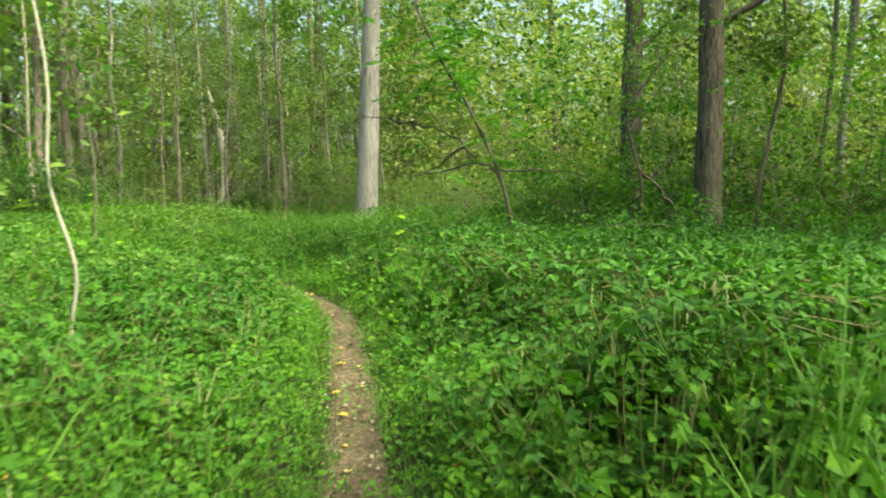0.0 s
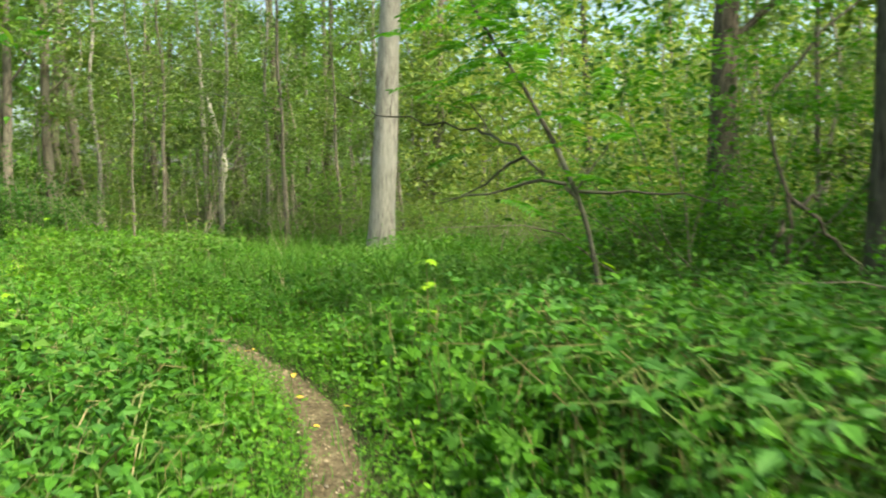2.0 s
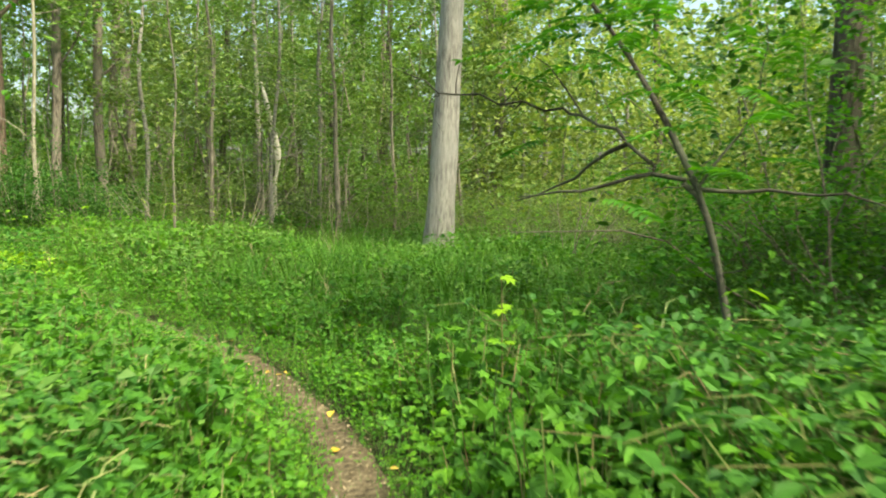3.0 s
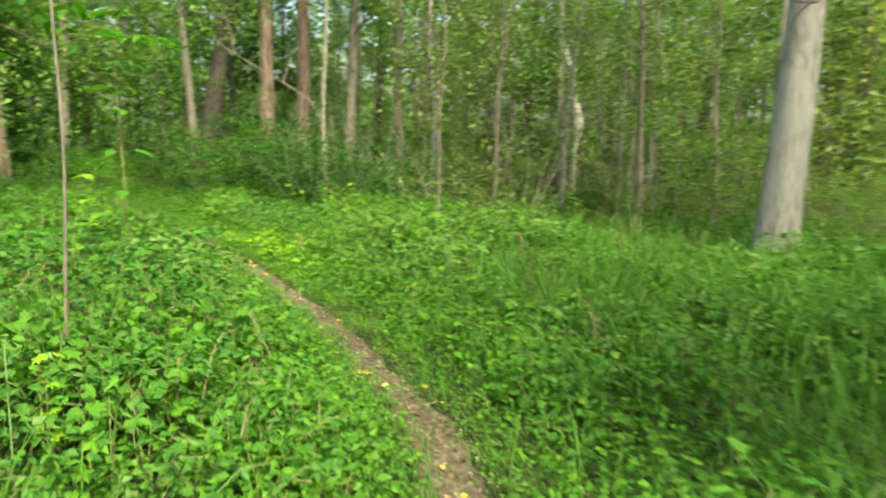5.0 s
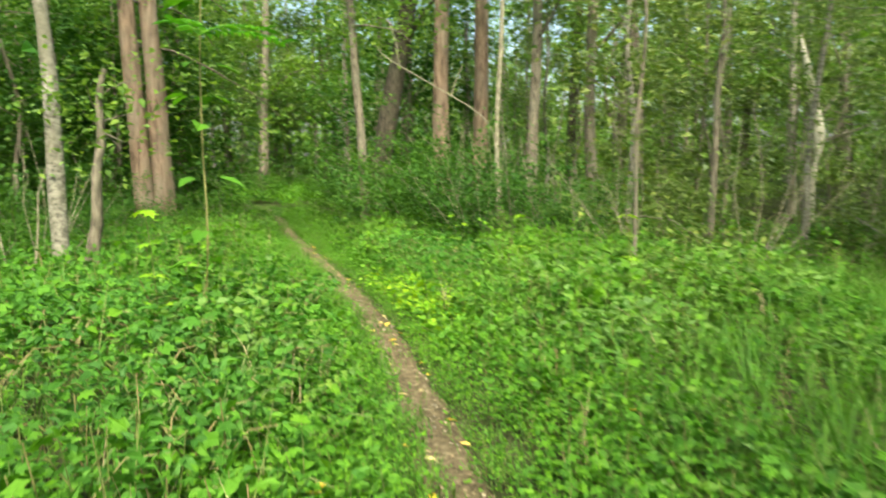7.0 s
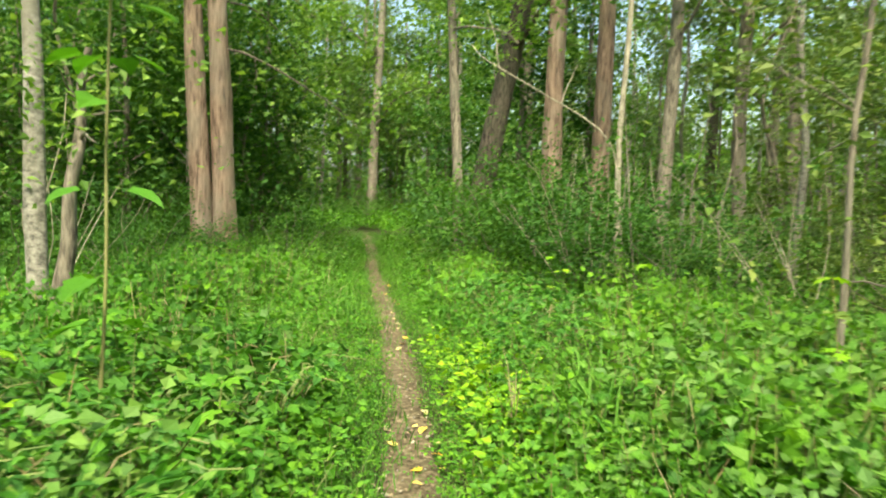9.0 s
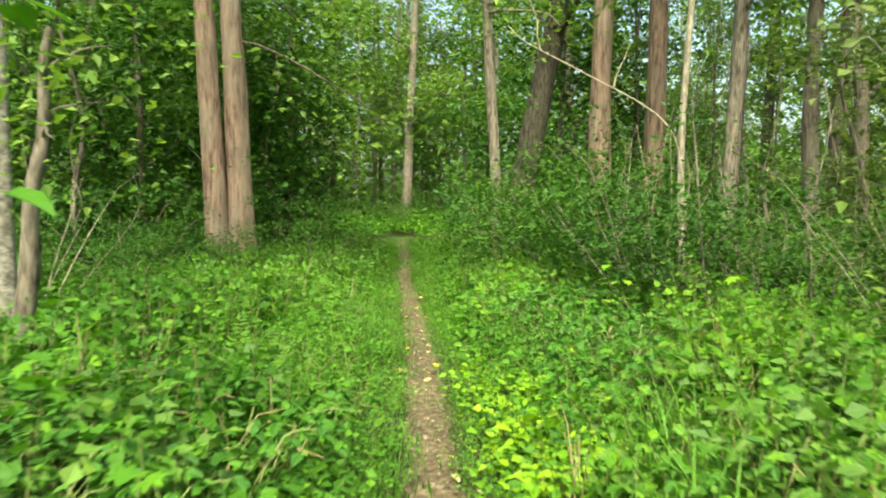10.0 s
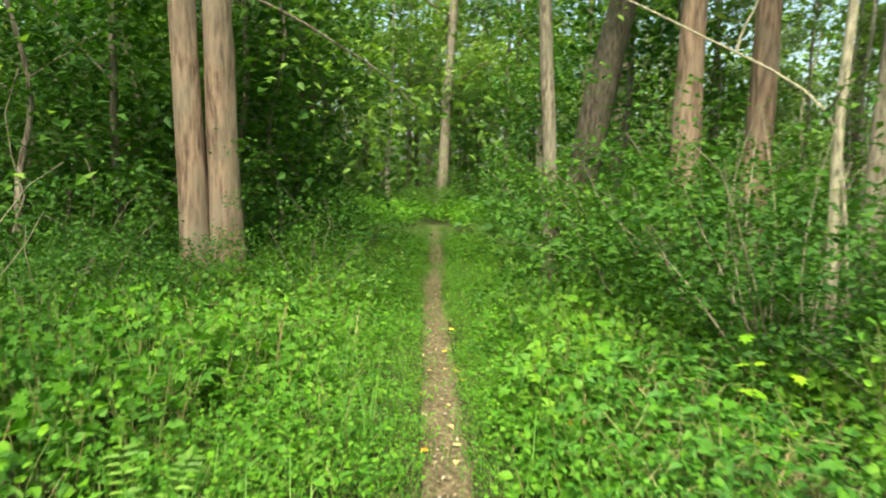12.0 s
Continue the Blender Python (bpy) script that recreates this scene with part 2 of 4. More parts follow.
def leaves(P, D, N, L, W, kind=MID):
    """Leaves at P that point along D, with their upper side towards N."""
    spec, quads = np.array(kind[0]), np.array(kind[1])
    D = unit(D)
    S = unit(np.cross(D, N))
    U = np.cross(S, D)
    L, W = np.broadcast_to(L, len(P))[:, None, None], np.broadcast_to(W, len(P))[:, None, None]
    V = P[:, None] + L * (spec[None, :, 0:1] * D[:, None] + spec[None, :, 2:3] * U[:, None]) + W * spec[None, :, 1:2] * S[:, None]
    F = quads[None] + (np.arange(len(P)) * len(spec))[:, None, None]
    return V.reshape(-1, 3), F.reshape(-1, 4)


def around(a, rise):
    """Directions at the bearing a with that rise."""
    return np.stack([np.cos(a) * np.cos(rise), np.sin(a) * np.cos(rise), np.sin(rise)], -1)


UP = np.array([0.0, 0.0, 1.0])


def up_like(n, spread=0.5):
    return unit(UP + rng.normal(0, spread, (n, 3)))


# Plants as (leaf arrays, stem arrays)
def herb(h, kind, size=0.085):
    """An upright herb with pairs of broad leaves."""
    bend = rng.normal(0, 0.12, 2)
    pts = np.array([[bend[0] * s * s * h, bend[1] * s * s * h, s * h] for s in (0, 0.6, 1)])
    stem = tube(pts, (0.004, 0.003, 0.002), 3)
    nodes = rng.integers(4, 7)
    ps, ds, ls = [], [], []
    a0 = rng.uniform(0, 6.3)
    for k, s in enumerate(np.linspace(0.3, 1.0, nodes)):
        p = np.array([bend[0] * s * s * h, bend[1] * s * s * h, s * h])
        for o in (0, math.pi) if k < nodes - 1 else (0, 2.1, 4.2):
            a = a0 + k * 1.6 + o + rng.normal(0, 0.25)
            d = around(np.array(a), np.array(rng.normal(0.05 + 0.4 * (s > 0.95), 0.42)))
            ps.append(p + d * 0.025)
            ds.append(d)
            ls.append(size * (1.15 - 0.5 * abs(s - 0.6)) * rng.uniform(0.5, 1.3) * (0.6 if s > 0.95 else 1))
    L = np.array(ls)
    return leaves(np.array(ps), np.array(ds), up_like(len(ps)), L, L * rng.uniform(0.7, 0.95), kind), stem


def bramble(h, kind, size=0.075):
    """An arching cane with leaves in threes."""
    a = rng.uniform(0, 6.3)
    reach = h * rng.uniform(0.6, 1.3)
    c, s = math.cos(a), math.sin(a)
    f = lambda u: np.array([c * reach * u, s * reach * u, h * (1.9 * u - 1.15 * u * u) * 1.25])
    stem = tube([f(u) for u in np.linspace(0, 1, 4)], np.linspace(0.005, 0.002, 4), 3)
    ps, ds, ls = [], [], []
    for k, u in enumerate(np.linspace(0.25, 1.0, 6)):
        side = a + (1.4 if k % 2 else -1.4) + rng.normal(0, 0.3)
        d0 = around(np.array(side), np.array(rng.uniform(0.1, 0.6)))
        tip = f(u) + d0 * rng.uniform(0.04, 0.09)
        for o in (-1.15, 0, 1.15):
            ps.append(tip)
            ds.append(around(np.array(side + o), np.array(rng.normal(-0.08, 0.35))))
            ls.append(size * rng.uniform(0.55, 1.25) * (1.15 if o == 0 else 0.85))
    L = np.array(ls)
    return leaves(np.array(ps), np.array(ds), up_like(len(ps), 0.5), L, L * 0.62, kind), stem


def small_herb(h, kind, size=0.04):
    n = 20
    r, a = 0.16 * np.sqrt(rng.random(n)), rng.uniform(0, 6.3, n)
    P = np.stack([r * np.cos(a), r * np.sin(a), h * rng.uniform(0.3, 1, n)], -1)
    L = size * rng.uniform(0.7, 1.5, n)
    lv = leaves(P, around(a + rng.normal(0, 0.8, n), rng.normal(0.15, 0.3, n)), up_like(n), L, L * 0.8, kind)
    st = joined([tube([(0, 0, 0), P[k] * (0.5, 0.5, 0.6), P[k]], (0.002, 0.0015, 0.001), 3) for k in range(0, n, 10)])
    return lv, st


def blades(h, n, width, spread):
    """A tuft of grass."""
    vs, fs = [], []
    for k in range(n):
        a, b = rng.uniform(0, 6.3), rng.uniform(0.5, 1.1) * h
        out, droop = rng.uniform(0.15, 0.7) * b, rng.uniform(0.0, 0.35) * b
        d = np.array([math.cos(a), math.sin(a), 0])
        o = np.array([*rng.normal(0, spread, 2), 0])
        side = np.array([-d[1], d[0], 0]) * width
        rows = []
        for u, w in ((0, 0.8), (0.4, 1), (0.75, 0.7), (1, 0.08)):
            p = o + d * out * u * u + UP * (b * u - droop * u**3)
            rows += [p - side * w, p + side * w]
        fs += [np.array([(0, 1, 3, 2), (2, 3, 5, 4), (4, 5, 7, 6)]) + len(vs) * 8]
        vs.append(np.array(rows))
    V, F = np.concatenate(vs), np.concatenate(fs)
    return (V, F), None


def scatter(name, templates, X, scale, mats, label, category, lean=0.12):
    """One mesh of many plants that nobody could count."""
    n = len(X)
    which = rng.integers(0, len(templates), n)
    yaw = rng.uniform(0, 2 * np.pi, n)
    c, s = np.cos(yaw) * scale, np.sin(yaw) * scale
    lx, ly = rng.normal(0, lean, n), rng.normal(0, lean, n)
    vs, fs, ms, base = [], [], [], 0
    for k, (lv, st) in enumerate(templates):
        sel = np.where(which == k)[0]
        if not len(sel):
            continue
        V, F = lv if st is None else joined([lv, st])
        idx = np.zeros(len(F), np.int32)
        idx[len(lv[1]) :] = 1
        x = c[sel, None] * V[:, 0] - s[sel, None] * V[:, 1] + lx[sel, None] * V[:, 2] + X[sel, 0:1]
        y = s[sel, None] * V[:, 0] + c[sel, None] * V[:, 1] + ly[sel, None] * V[:, 2] + X[sel, 1:2]
        z = scale[sel, None] * V[:, 2] + X[sel, 2:3]
        vs.append(np.stack([x, y, z], -1).reshape(-1, 3))
        fs.append((F[None] + (base + np.arange(len(sel)) * len(V))[:, None, None]).reshape(-1, 4))
        ms.append(np.tile(idx, len(sel)))
        base += len(sel) * len(V)
    ob = new(name, mesh_of(name, np.concatenate(vs), np.concatenate(fs), mats, np.concatenate(ms)))
    return tagged(ob, label, category, kind="stuff")


# ---- the trail's line, and the lie of the land ----
TRAIL = curve_points([(0.95, -6.0), (0.75, -2.5), (0.45, 0.8), (-0.14, 3.98), (-0.77, 6.73), (-1.24, 7.99), (-1.9, 8.92), (-2.7, 9.8), (-3.56, 10.4),
                      (-4.88, 11.27), (-5.95, 11.85), (-6.92, 12.4), (-7.96, 12.9), (-9.8, 13.76), (-11.0, 14.27), (-13.57, 15.38),
                      (-15.4, 16.15), (-17.8, 17.3), (-21.5, 18.9), (-26.0, 20.9)], 260)
T_LEN = np.linalg.norm(np.gradient(TRAIL, axis=0), axis=1)
T_DIR = unit(np.gradient(TRAIL, axis=0))


def trail_side(X):
    """Distance from the trail's middle, positive to its right, and how far along it."""
    out, far = np.empty(len(X)), np.empty(len(X))
    for a in range(0, len(X), 4000):
        d = X[a : a + 4000, None, :2] - TRAIL[None]
        q = (d**2).sum(-1)
        k = q.argmin(1)
        dd = d[np.arange(len(k)), k]
        side = T_DIR[k, 1] * dd[:, 0] - T_DIR[k, 0] * dd[:, 1]
        out[a : a + 4000] = np.sqrt(q[np.arange(len(k)), k]) * np.where(side >= 0, 1, -1)
        far[a : a + 4000] = k / (len(TRAIL) - 1)
    return out, far


def waves(X, scale, seed):
    """Smooth uneven values, about -1 to 1."""
    x, y = X[:, 0] * scale + seed, X[:, 1] * scale + 1.7 * seed
    return (np.sin(x + 1.3 * np.sin(0.7 * y)) + np.sin(1.3 * y + 1.1 * np.sin(0.9 * x + 2)) + np.sin(0.6 * (x + y) + 3)) / 3


def ground_z(X):
    d, _ = trail_side(X)
    out = np.clip((np.abs(d) - 0.2) / 1.5, 0, 1)
    far = np.clip((np.abs(d) - 8) / 30, 0, 1)
    return out * (0.04 + 0.05 * waves(X, 0.9, 2)) + far * (0.5 + 0.5 * waves(X, 0.12, 5))


gx = np.concatenate([[-500, -250, -120, -80, -60, -48, -40], np.arange(-34, 14.01, 0.4), [18, 24, 32, 45, 70, 120, 250, 500]])
gy = np.concatenate([[-500, -250, -120, -60, -30, -18, -12], np.arange(-8, 34.01, 0.4), [38, 45, 55, 75, 120, 250, 500]])
GX, GY = np.meshgrid(gx, gy, indexing="ij")
G = np.stack([GX.ravel(), GY.ravel()], -1)
gi, gj = np.meshgrid(np.arange(len(gx) - 1), np.arange(len(gy) - 1), indexing="ij")
gk = gi * len(gy) + gj
tagged(part("ground", np.column_stack([G, ground_z(G) - 0.012]), np.stack([gk, gk + len(gy), gk + len(gy) + 1, gk + 1], -1).reshape(-1, 4), M_GROUND, smooth=True),
       "dark damp mossy forest soil under the undergrowth", "ground", kind="structure")

rows = []
for k, (p, d) in enumerate(zip(TRAIL, T_DIR)):
    side = np.array([d[1], -d[0]])
    for u in np.linspace(-1, 1, 9):
        w = (0.155 - 0.03 * k / 260) + 0.065 * noise.noise((k * 0.33, 4.0 * np.sign(u), 0))
        q = p + side * u * w + d * 0.02 * noise.noise((k * 0.5, u * 3, 2))
        rows.append((*q, 0.012 * abs(u) ** 2 - 0.004 + 0.012 * noise.noise((q[0] * 5, q[1] * 5, 1)) + (-0.02 if abs(u) == 1 else 0.008)))
pi, pj = np.meshgrid(np.arange(len(TRAIL) - 1), np.arange(8), indexing="ij")
pk = pi * 9 + pj
tagged(part("path", np.array(rows), np.stack([pk, pk + 1, pk + 10, pk + 9], -1).reshape(-1, 4), M_PATH, smooth=True),
       "narrow trodden earth footpath winding through the undergrowth", "path", kind="structure")


def veg_height(X):
    """How high the undergrowth stands."""
    d, far = trail_side(X)
    a = np.abs(d)
    h = np.interp(a, [0.1, 0.25, 0.6, 1.2, 2.5, 5, 9, 16], [0.02, 0.09, 0.24, 0.38, 0.46, 0.36, 0.28, 0.45])
    early = np.clip(1 - (X[:, 1] - 7.6) / 2.2, 0, 1) * (d > 0)
    h = h * (1 + early * np.interp(a, [0.3, 1.2, 2.5], [0.15, 0.9, 1.3]))
    h = h * np.where((d < 0) & (X[:, 1] > 8.3), np.interp(a, [0.5, 1.5, 3.0, 7.0], [1.0, 1.25, 1.6, 1.3]), 1.0)
    h = h * np.where((d > 0) & (X[:, 1] > 9.6) & (X[:, 0] > -4.6), 0.68, 1.0)
    return h * np.maximum(0.5, 1.02 + 0.6 * waves(X, 1.25, 4) + 0.5 * waves(X, 3.3, 9) + 0.25 * waves(X, 7.0, 3))


def spread(n, lo, hi, side=0, along=(0.0, 1.0)):
    """Points at random between two distances from the trail."""
    ks = np.arange(int(along[0] * 259), int(along[1] * 259))
    w = T_LEN[ks]
    k = rng.choice(ks, n, p=w / w.sum())
    off = rng.uniform(lo, hi, n) * (side if side else rng.choice([-1, 1], n))
    nrm = np.stack([T_DIR[k, 1], -T_DIR[k, 0]], -1)
    X = TRAIL[k] + nrm * off[:, None] + T_DIR[k] * (rng.uniform(-0.5, 0.5, n) * T_LEN[k])[:, None]
    d, f = trail_side(X)
    return X[(np.abs(d) >= lo * 0.95)]


def on_ground(X):
    return np.column_stack([X, ground_z(X)])

# ---- trees ----


def thing(name, label, category, group="", at=(0, 0, 0)):
    ob = new(name)
    ob.empty_display_size = 0.2
    ob.location = at
    return tagged(ob, label, category, group)


def trunk_line(height, lean=(0.0, 0.0), wobble=0.1, n=18, seed=0.0):
    s = np.linspace(0, 1, n)
    x = lean[0] * s * height + np.array([wobble * noise.noise((seed, v * 3.1, 0)) * min(1, v * 4) for v in s])
    y = lean[1] * s * height + np.array([wobble * noise.noise((seed + 9, v * 3.1, 5)) * min(1, v * 4) for v in s])
    return np.stack([x, y, s * height], -1)


def taper(r, n, tip=0.35, flare=0.25):
    s = np.linspace(0, 1, n)
    return r * (1 - (1 - tip) * s) * (1 + flare * np.exp(-s * n * 0.9))


def clumps(centres, per, radius, size, flat=0.6, kind=LOD, droop=-0.15, aspect=0.62):
    """Leaf clumps round the given centres."""
    C = np.repeat(centres, per, 0)
    n = len(C)
    P = C + rng.normal(0, 1, (n, 3)) * radius * (1, 1, flat)
    L = size * rng.uniform(0.5, 1.35, n)
    return leaves(P, around(rng.uniform(0, 6.3, n), rng.normal(droop, 0.35, n)), up_like(n, 0.45), L, L * aspect, kind)


def branch(start, direction, length, r, sag=0.2, n=8, sides=6, wob=0.12):
    d = unit(np.array(direction, float))
    pts = [np.array(start, float)]
    for k in range(n - 1):
        d = unit(d + rng.normal(0, wob, 3) + np.array([0, 0, -sag / n]))
        pts.append(pts[-1] + d * length / (n - 1))
    pts = np.array(pts)
    return pts, tube(pts, np.linspace(r, r * 0.25, n), sides)


def tree(name, label, category, bark, leaf, height, r, bare, spreadr, nclump, per, size, limbs=6, lean=(0, 0), seed=0.0, sides=10, group="", wobble=0.12, crad=0.3):
    t = thing(name, label, category, group)
    line = trunk_line(height, lean, wobble, 18, seed)
    part("trunk", *tube(line, taper(r, 18), sides, 0.22, seed), bark, t, smooth=True)
    cs = []
    for k in range(limbs):
        s = bare + (0.95 - bare) * (k + rng.uniform(0, 0.8)) / limbs
        p = line[int(s * 17)]
        a = k * 2.4 + rng.uniform(-0.4, 0.4)
        ln = spreadr * rng.uniform(0.7, 1.15) * (1.15 - 0.6 * s)
        pts, tb = branch(p, around(np.array(a), np.array(rng.uniform(0.15, 0.8))), ln, r * 0.32 * (1.1 - 0.6 * s))
        part("limb", *tb, bark, t, smooth=True)
        cs += [pts[rng.integers(2, 8)] for _ in range(nclump // limbs)]
    extra = np.column_stack([rng.normal(0, spreadr * 0.45, (nclump // 3, 2)), rng.uniform(bare, 1.02, nclump // 3) * height])
    extra[:, :2] += line[np.clip((extra[:, 2] / height * 17).astype(int), 0, 17), :2]
    cs = np.concatenate([np.array(cs) + rng.normal(0, crad * 0.8, (len(cs), 3)), extra])
    part("crown", *clumps(cs, per, crad, size), leaf, t)
    return t


def placed(ob, x, y, yaw=0.0, s=1.0):
    z = float(ground_z(np.array([[x, y]]))[0])
    return pose(x, y, z - 0.02, 0, 0, yaw) @ Matrix.Scale(s, 4)


# The trees that can be told apart, each at its place
def lone(ob, x, y, yaw=0.0, s=1.0):
    ob.matrix_basis = placed(ob, x, y, yaw, s)
    return ob


grey = tree("grey_barked_tree", "tall straight grey-barked tree beside the path clearing", "tree", M_GREY, M_CROWN, 15, 0.207, 0.36, 3.6, 150, 26, 0.13, 8, (0.055, -0.01), 1.0, 20, wobble=0.1)
lone(grey, -2.3, 15.9)
lone(tree("dark_trunked_tree", "dark-barked tree rising from the bramble thicket", "tree", M_DARK, M_CROWN, 12, 0.15, 0.24, 3.0, 130, 26, 0.10, 8, (0.0, 0.02), 2.0, 14), 2.78, 9.3)
lone(tree("dark_trunked_tree", "dark-barked tree with forked dead twigs at its foot", "tree", M_DARK, M_CROWN, 13, 0.18, 0.22, 2.6, 110, 26, 0.10, 8, (0.01, 0.0), 3.0, 14), 2.6, 13.3)
lone(tree("pale_trunked_tree", "slim pale trunk standing back among shrubs", "tree", M_BIRCH, M_CROWN, 9, 0.08, 0.3, 2.0, 60, 24, 0.11, 6, (0.02, 0.0), 4.0), 5.9, 13.2)

dbl = thing("twin_trunked_tree", "reddish twin-trunked tree with peeling bark above shrubs", "tree")
for k, (dx, dy, r, ln, sd) in enumerate(((-0.03, -0.165, 0.16, (-0.01, -0.03), 5.0), (0.035, 0.165, 0.175, (-0.008, -0.026), 6.5))):
    line = trunk_line(13, ln, 0.045, 20, sd) + (dx, dy, 0)
    part("trunk", *tube(line, taper(r, 20, 0.4, 0.35), 18, 0.2, sd), M_RED, dbl, smooth=True)
cs = []
for k in range(18):
    s = rng.uniform(0.3, 0.8)
    pts, tb = branch(line[int(s * 19)], around(np.array(k * 2.2), np.array(rng.uniform(-0.15, 0.4))), rng.uniform(1.2, 2.6), 0.022, 0.9)
    part("limb", *tb, M_DARK, dbl, smooth=True)
    cs += [pts[j] for j in (3, 4, 5, 6, 7, 7)] + [pts[7] + rng.normal(0, 0.5, 3) for _ in range(6)]
part("crown", *clumps(np.array(cs), 28, 0.32, 0.11), M_CROWN, dbl)
lone(dbl, -14.83, 13.3)

lone(tree("birch", "slender white birch with dark bark scars", "tree", M_BIRCH, M_CROWN, 10, 0.088, 0.42, 2.0, 70, 24, 0.09, 6, (-0.02, -0.01), 7.0, 14, wobble=0.22), -10.7, 10.86)
lone(tree("sapling", "short grey-brown broken-topped sapling trunk beside a birch", "tree", M_BROWN, M_CROWN, 2.4, 0.078, 0.75, 0.7, 16, 20, 0.09, 4, (0.0, 0.1), 8.0, 10), -10.0, 10.95)
lone(tree("birch", "thin bleached birch trunk at the thicket's edge", "tree", M_DEAD, M_CROWN, 9, 0.04, 0.5, 1.6, 40, 22, 0.10, 5, (-0.01, 0.02), 9.0, 12, wobble=0.25), -10.12, 16.9)
lone(tree("reddish_tree", "reddish-brown tree trunk with peeling bark", "tree", M_RED, M_CROWN, 13, 0.175, 0.34, 3.0, 100, 24, 0.13, 7, (0.0, 0.0), 10.0, 16), -13.2, 18.4)
lone(tree("reddish_tree", "reddish broken-barked tree with bare side limbs", "tree", M_RED, M_CROWN, 13, 0.165, 0.36, 3.0, 90, 24, 0.13, 9, (0.02, 0.01), 11.0, 16), -12.85, 19.0)
lone(tree("brown_tree", "grey-brown tree trunk forking against the sky", "tree", M_BROWN, M_CROWN, 12, 0.105, 0.3, 2.6, 70, 22, 0.12, 7, (0.03, 0.03), 12.0, 14), -11.2, 18.7)
lone(tree("leaning_tree", "thick dark trunk leaning over the path's far end", "tree", M_DARK, M_CROWN, 11, 0.24, 0.3, 3.0, 90, 24, 0.13, 7, (0.17, 0.12), 13.0, 16), -15.65, 18.3)
lone(tree("brown_tree", "thin grey-brown trunk leaning slightly over shrubs", "tree", M_BROWN, M_CROWN, 10, 0.10, 0.34, 2.2, 60, 22, 0.12, 6, (-0.04, -0.03), 14.0, 12), -14.3, 17.28)
lone(tree("sapling", "straight grey pole-like sapling with sparse leaves", "tree", M_BROWN, M_PALE, 6, 0.048, 0.2, 1.2, 40, 20, 0.09, 6, (0.02, 0.01), 15.0, 10), -7.25, 18.05)
lone(tree("birch", "thin leaning birch at the tree line", "tree", M_BIRCH, M_PALE, 8, 0.05, 0.25, 1.6, 50, 22, 0.10, 6, (0.02, 0.06), 16.0, 10), -6.6, 19.45)
lone(tree("sapling", "thin sapling stem with yellowing lower leaves", "tree", M_BROWN, M_TALL, 5, 0.022, 0.12, 0.9, 48, 22, 0.07, 6, (0.01, 0.0), 17.0, 8), -5.9, 14.4)

# Broken birch far back
snag = thing("broken_birch", "broken white birch stem with pale splintered top", "dead tree")
ln = curve_points([(0.04, 0, 0), (0.06, 0, 1.2), (0.12, 0.1, 2.2), (-0.12, 0.1, 3.5), (-0.5, 0.2, 4.9)], 18)
part("trunk", *tube(ln, np.interp(np.linspace(0, 1, 18), [0, 0.4, 0.5, 0.8, 1], [0.075, 0.065, 0.15, 0.12, 0.03]), 12, 0.3, 3), M_PALEWOOD, snag, smooth=True)
for p, d, l, r in ((8, (-0.8, 0.1, 0.8), 1.4, 0.035), (8, (0.9, 0.2, 0.8), 1.6, 0.05), (10, (0.5, 0.0, 0.9), 1.9, 0.045)):
    part("limb", *branch(ln[p], d, l, r, 0)[1], M_BIRCH, snag, smooth=True)
lone(snag, -8.75, 24.6, 0, 0.8)

# Long bleached limb slanting down towards the birch
limb = thing("fallen_limb", "long bleached dead limb caught slanting among shrubs", "dead branch")
ln = curve_points([(-12.1, 16.03, 3.35), (-11.77, 16.06, 3.1), (-11.0, 16.3, 2.65), (-10.16, 16.63, 2.09), (-9.95, 16.7, 1.5), (-9.85, 16.75, 0.2)], 20)
part("limb", *tube(ln, np.linspace(0.006, 0.011, 20), 7, 0.2), M_DEAD, limb, smooth=True)
for p, d, l in ((5, (-0.3, -0.2, 0.8), 0.8), (9, (0.2, 0.1, 0.9), 0.5), (12, (0.4, -0.3, 0.2), 0.6)):
    part("twig", *branch(ln[p], d, l, 0.012, 0.0, 6, 5)[1], M_DEAD, limb, smooth=True)

# Leaning small tree with its dead arching branch, right of the path
lt = thing("leaning_young_tree", "leaning young tree with lichened stem and feathery leaves", "tree")
stem = curve_points([(0.75, 8.75, 0.0), (0.62, 8.85, 0.7), (0.48, 8.9, 1.27), (0.15, 9.2, 2.0), (-0.28, 9.7, 2.75), (-0.6, 10.1, 3.6), (-0.7, 10.3, 4.6)], 24)
part("trunk", *tube(stem, np.linspace(0.024, 0.01, 24), 8, 0.6, 4), M_LICHEN, lt, smooth=True)
arch = curve_points([(0.48, 8.9, 1.27), (0.2, 8.95, 1.48), (-0.08, 9.4, 1.72), (-0.5, 9.8, 1.86), (-1.2, 10.2, 2.02), (-1.7, 10.6, 2.3)], 22)
arch[1:] += rng.normal(0, 0.022, (21, 3))
part("dead_branch", *tube(arch, np.linspace(0.015, 0.004, 22), 7, 0.4, 2), M_LICHEN, lt, smooth=True)
for p, d, l, r in ((6, (-0.9, 0.3, -0.25), 0.9, 0.016), (9, (-0.5, 0.2, 0.6), 0.6, 0.009), (13, (-0.6, 0.5, -0.4), 0.5, 0.007), (3, (-0.8, -0.1, -0.02), 0.8, 0.014), (16, (0.1, 0.2, 0.7), 0.4, 0.006)):
    part("twig", *branch(arch[p], d, l, r, 0.1, 7, 5, 0.2)[1], M_LICHEN, lt, smooth=True)
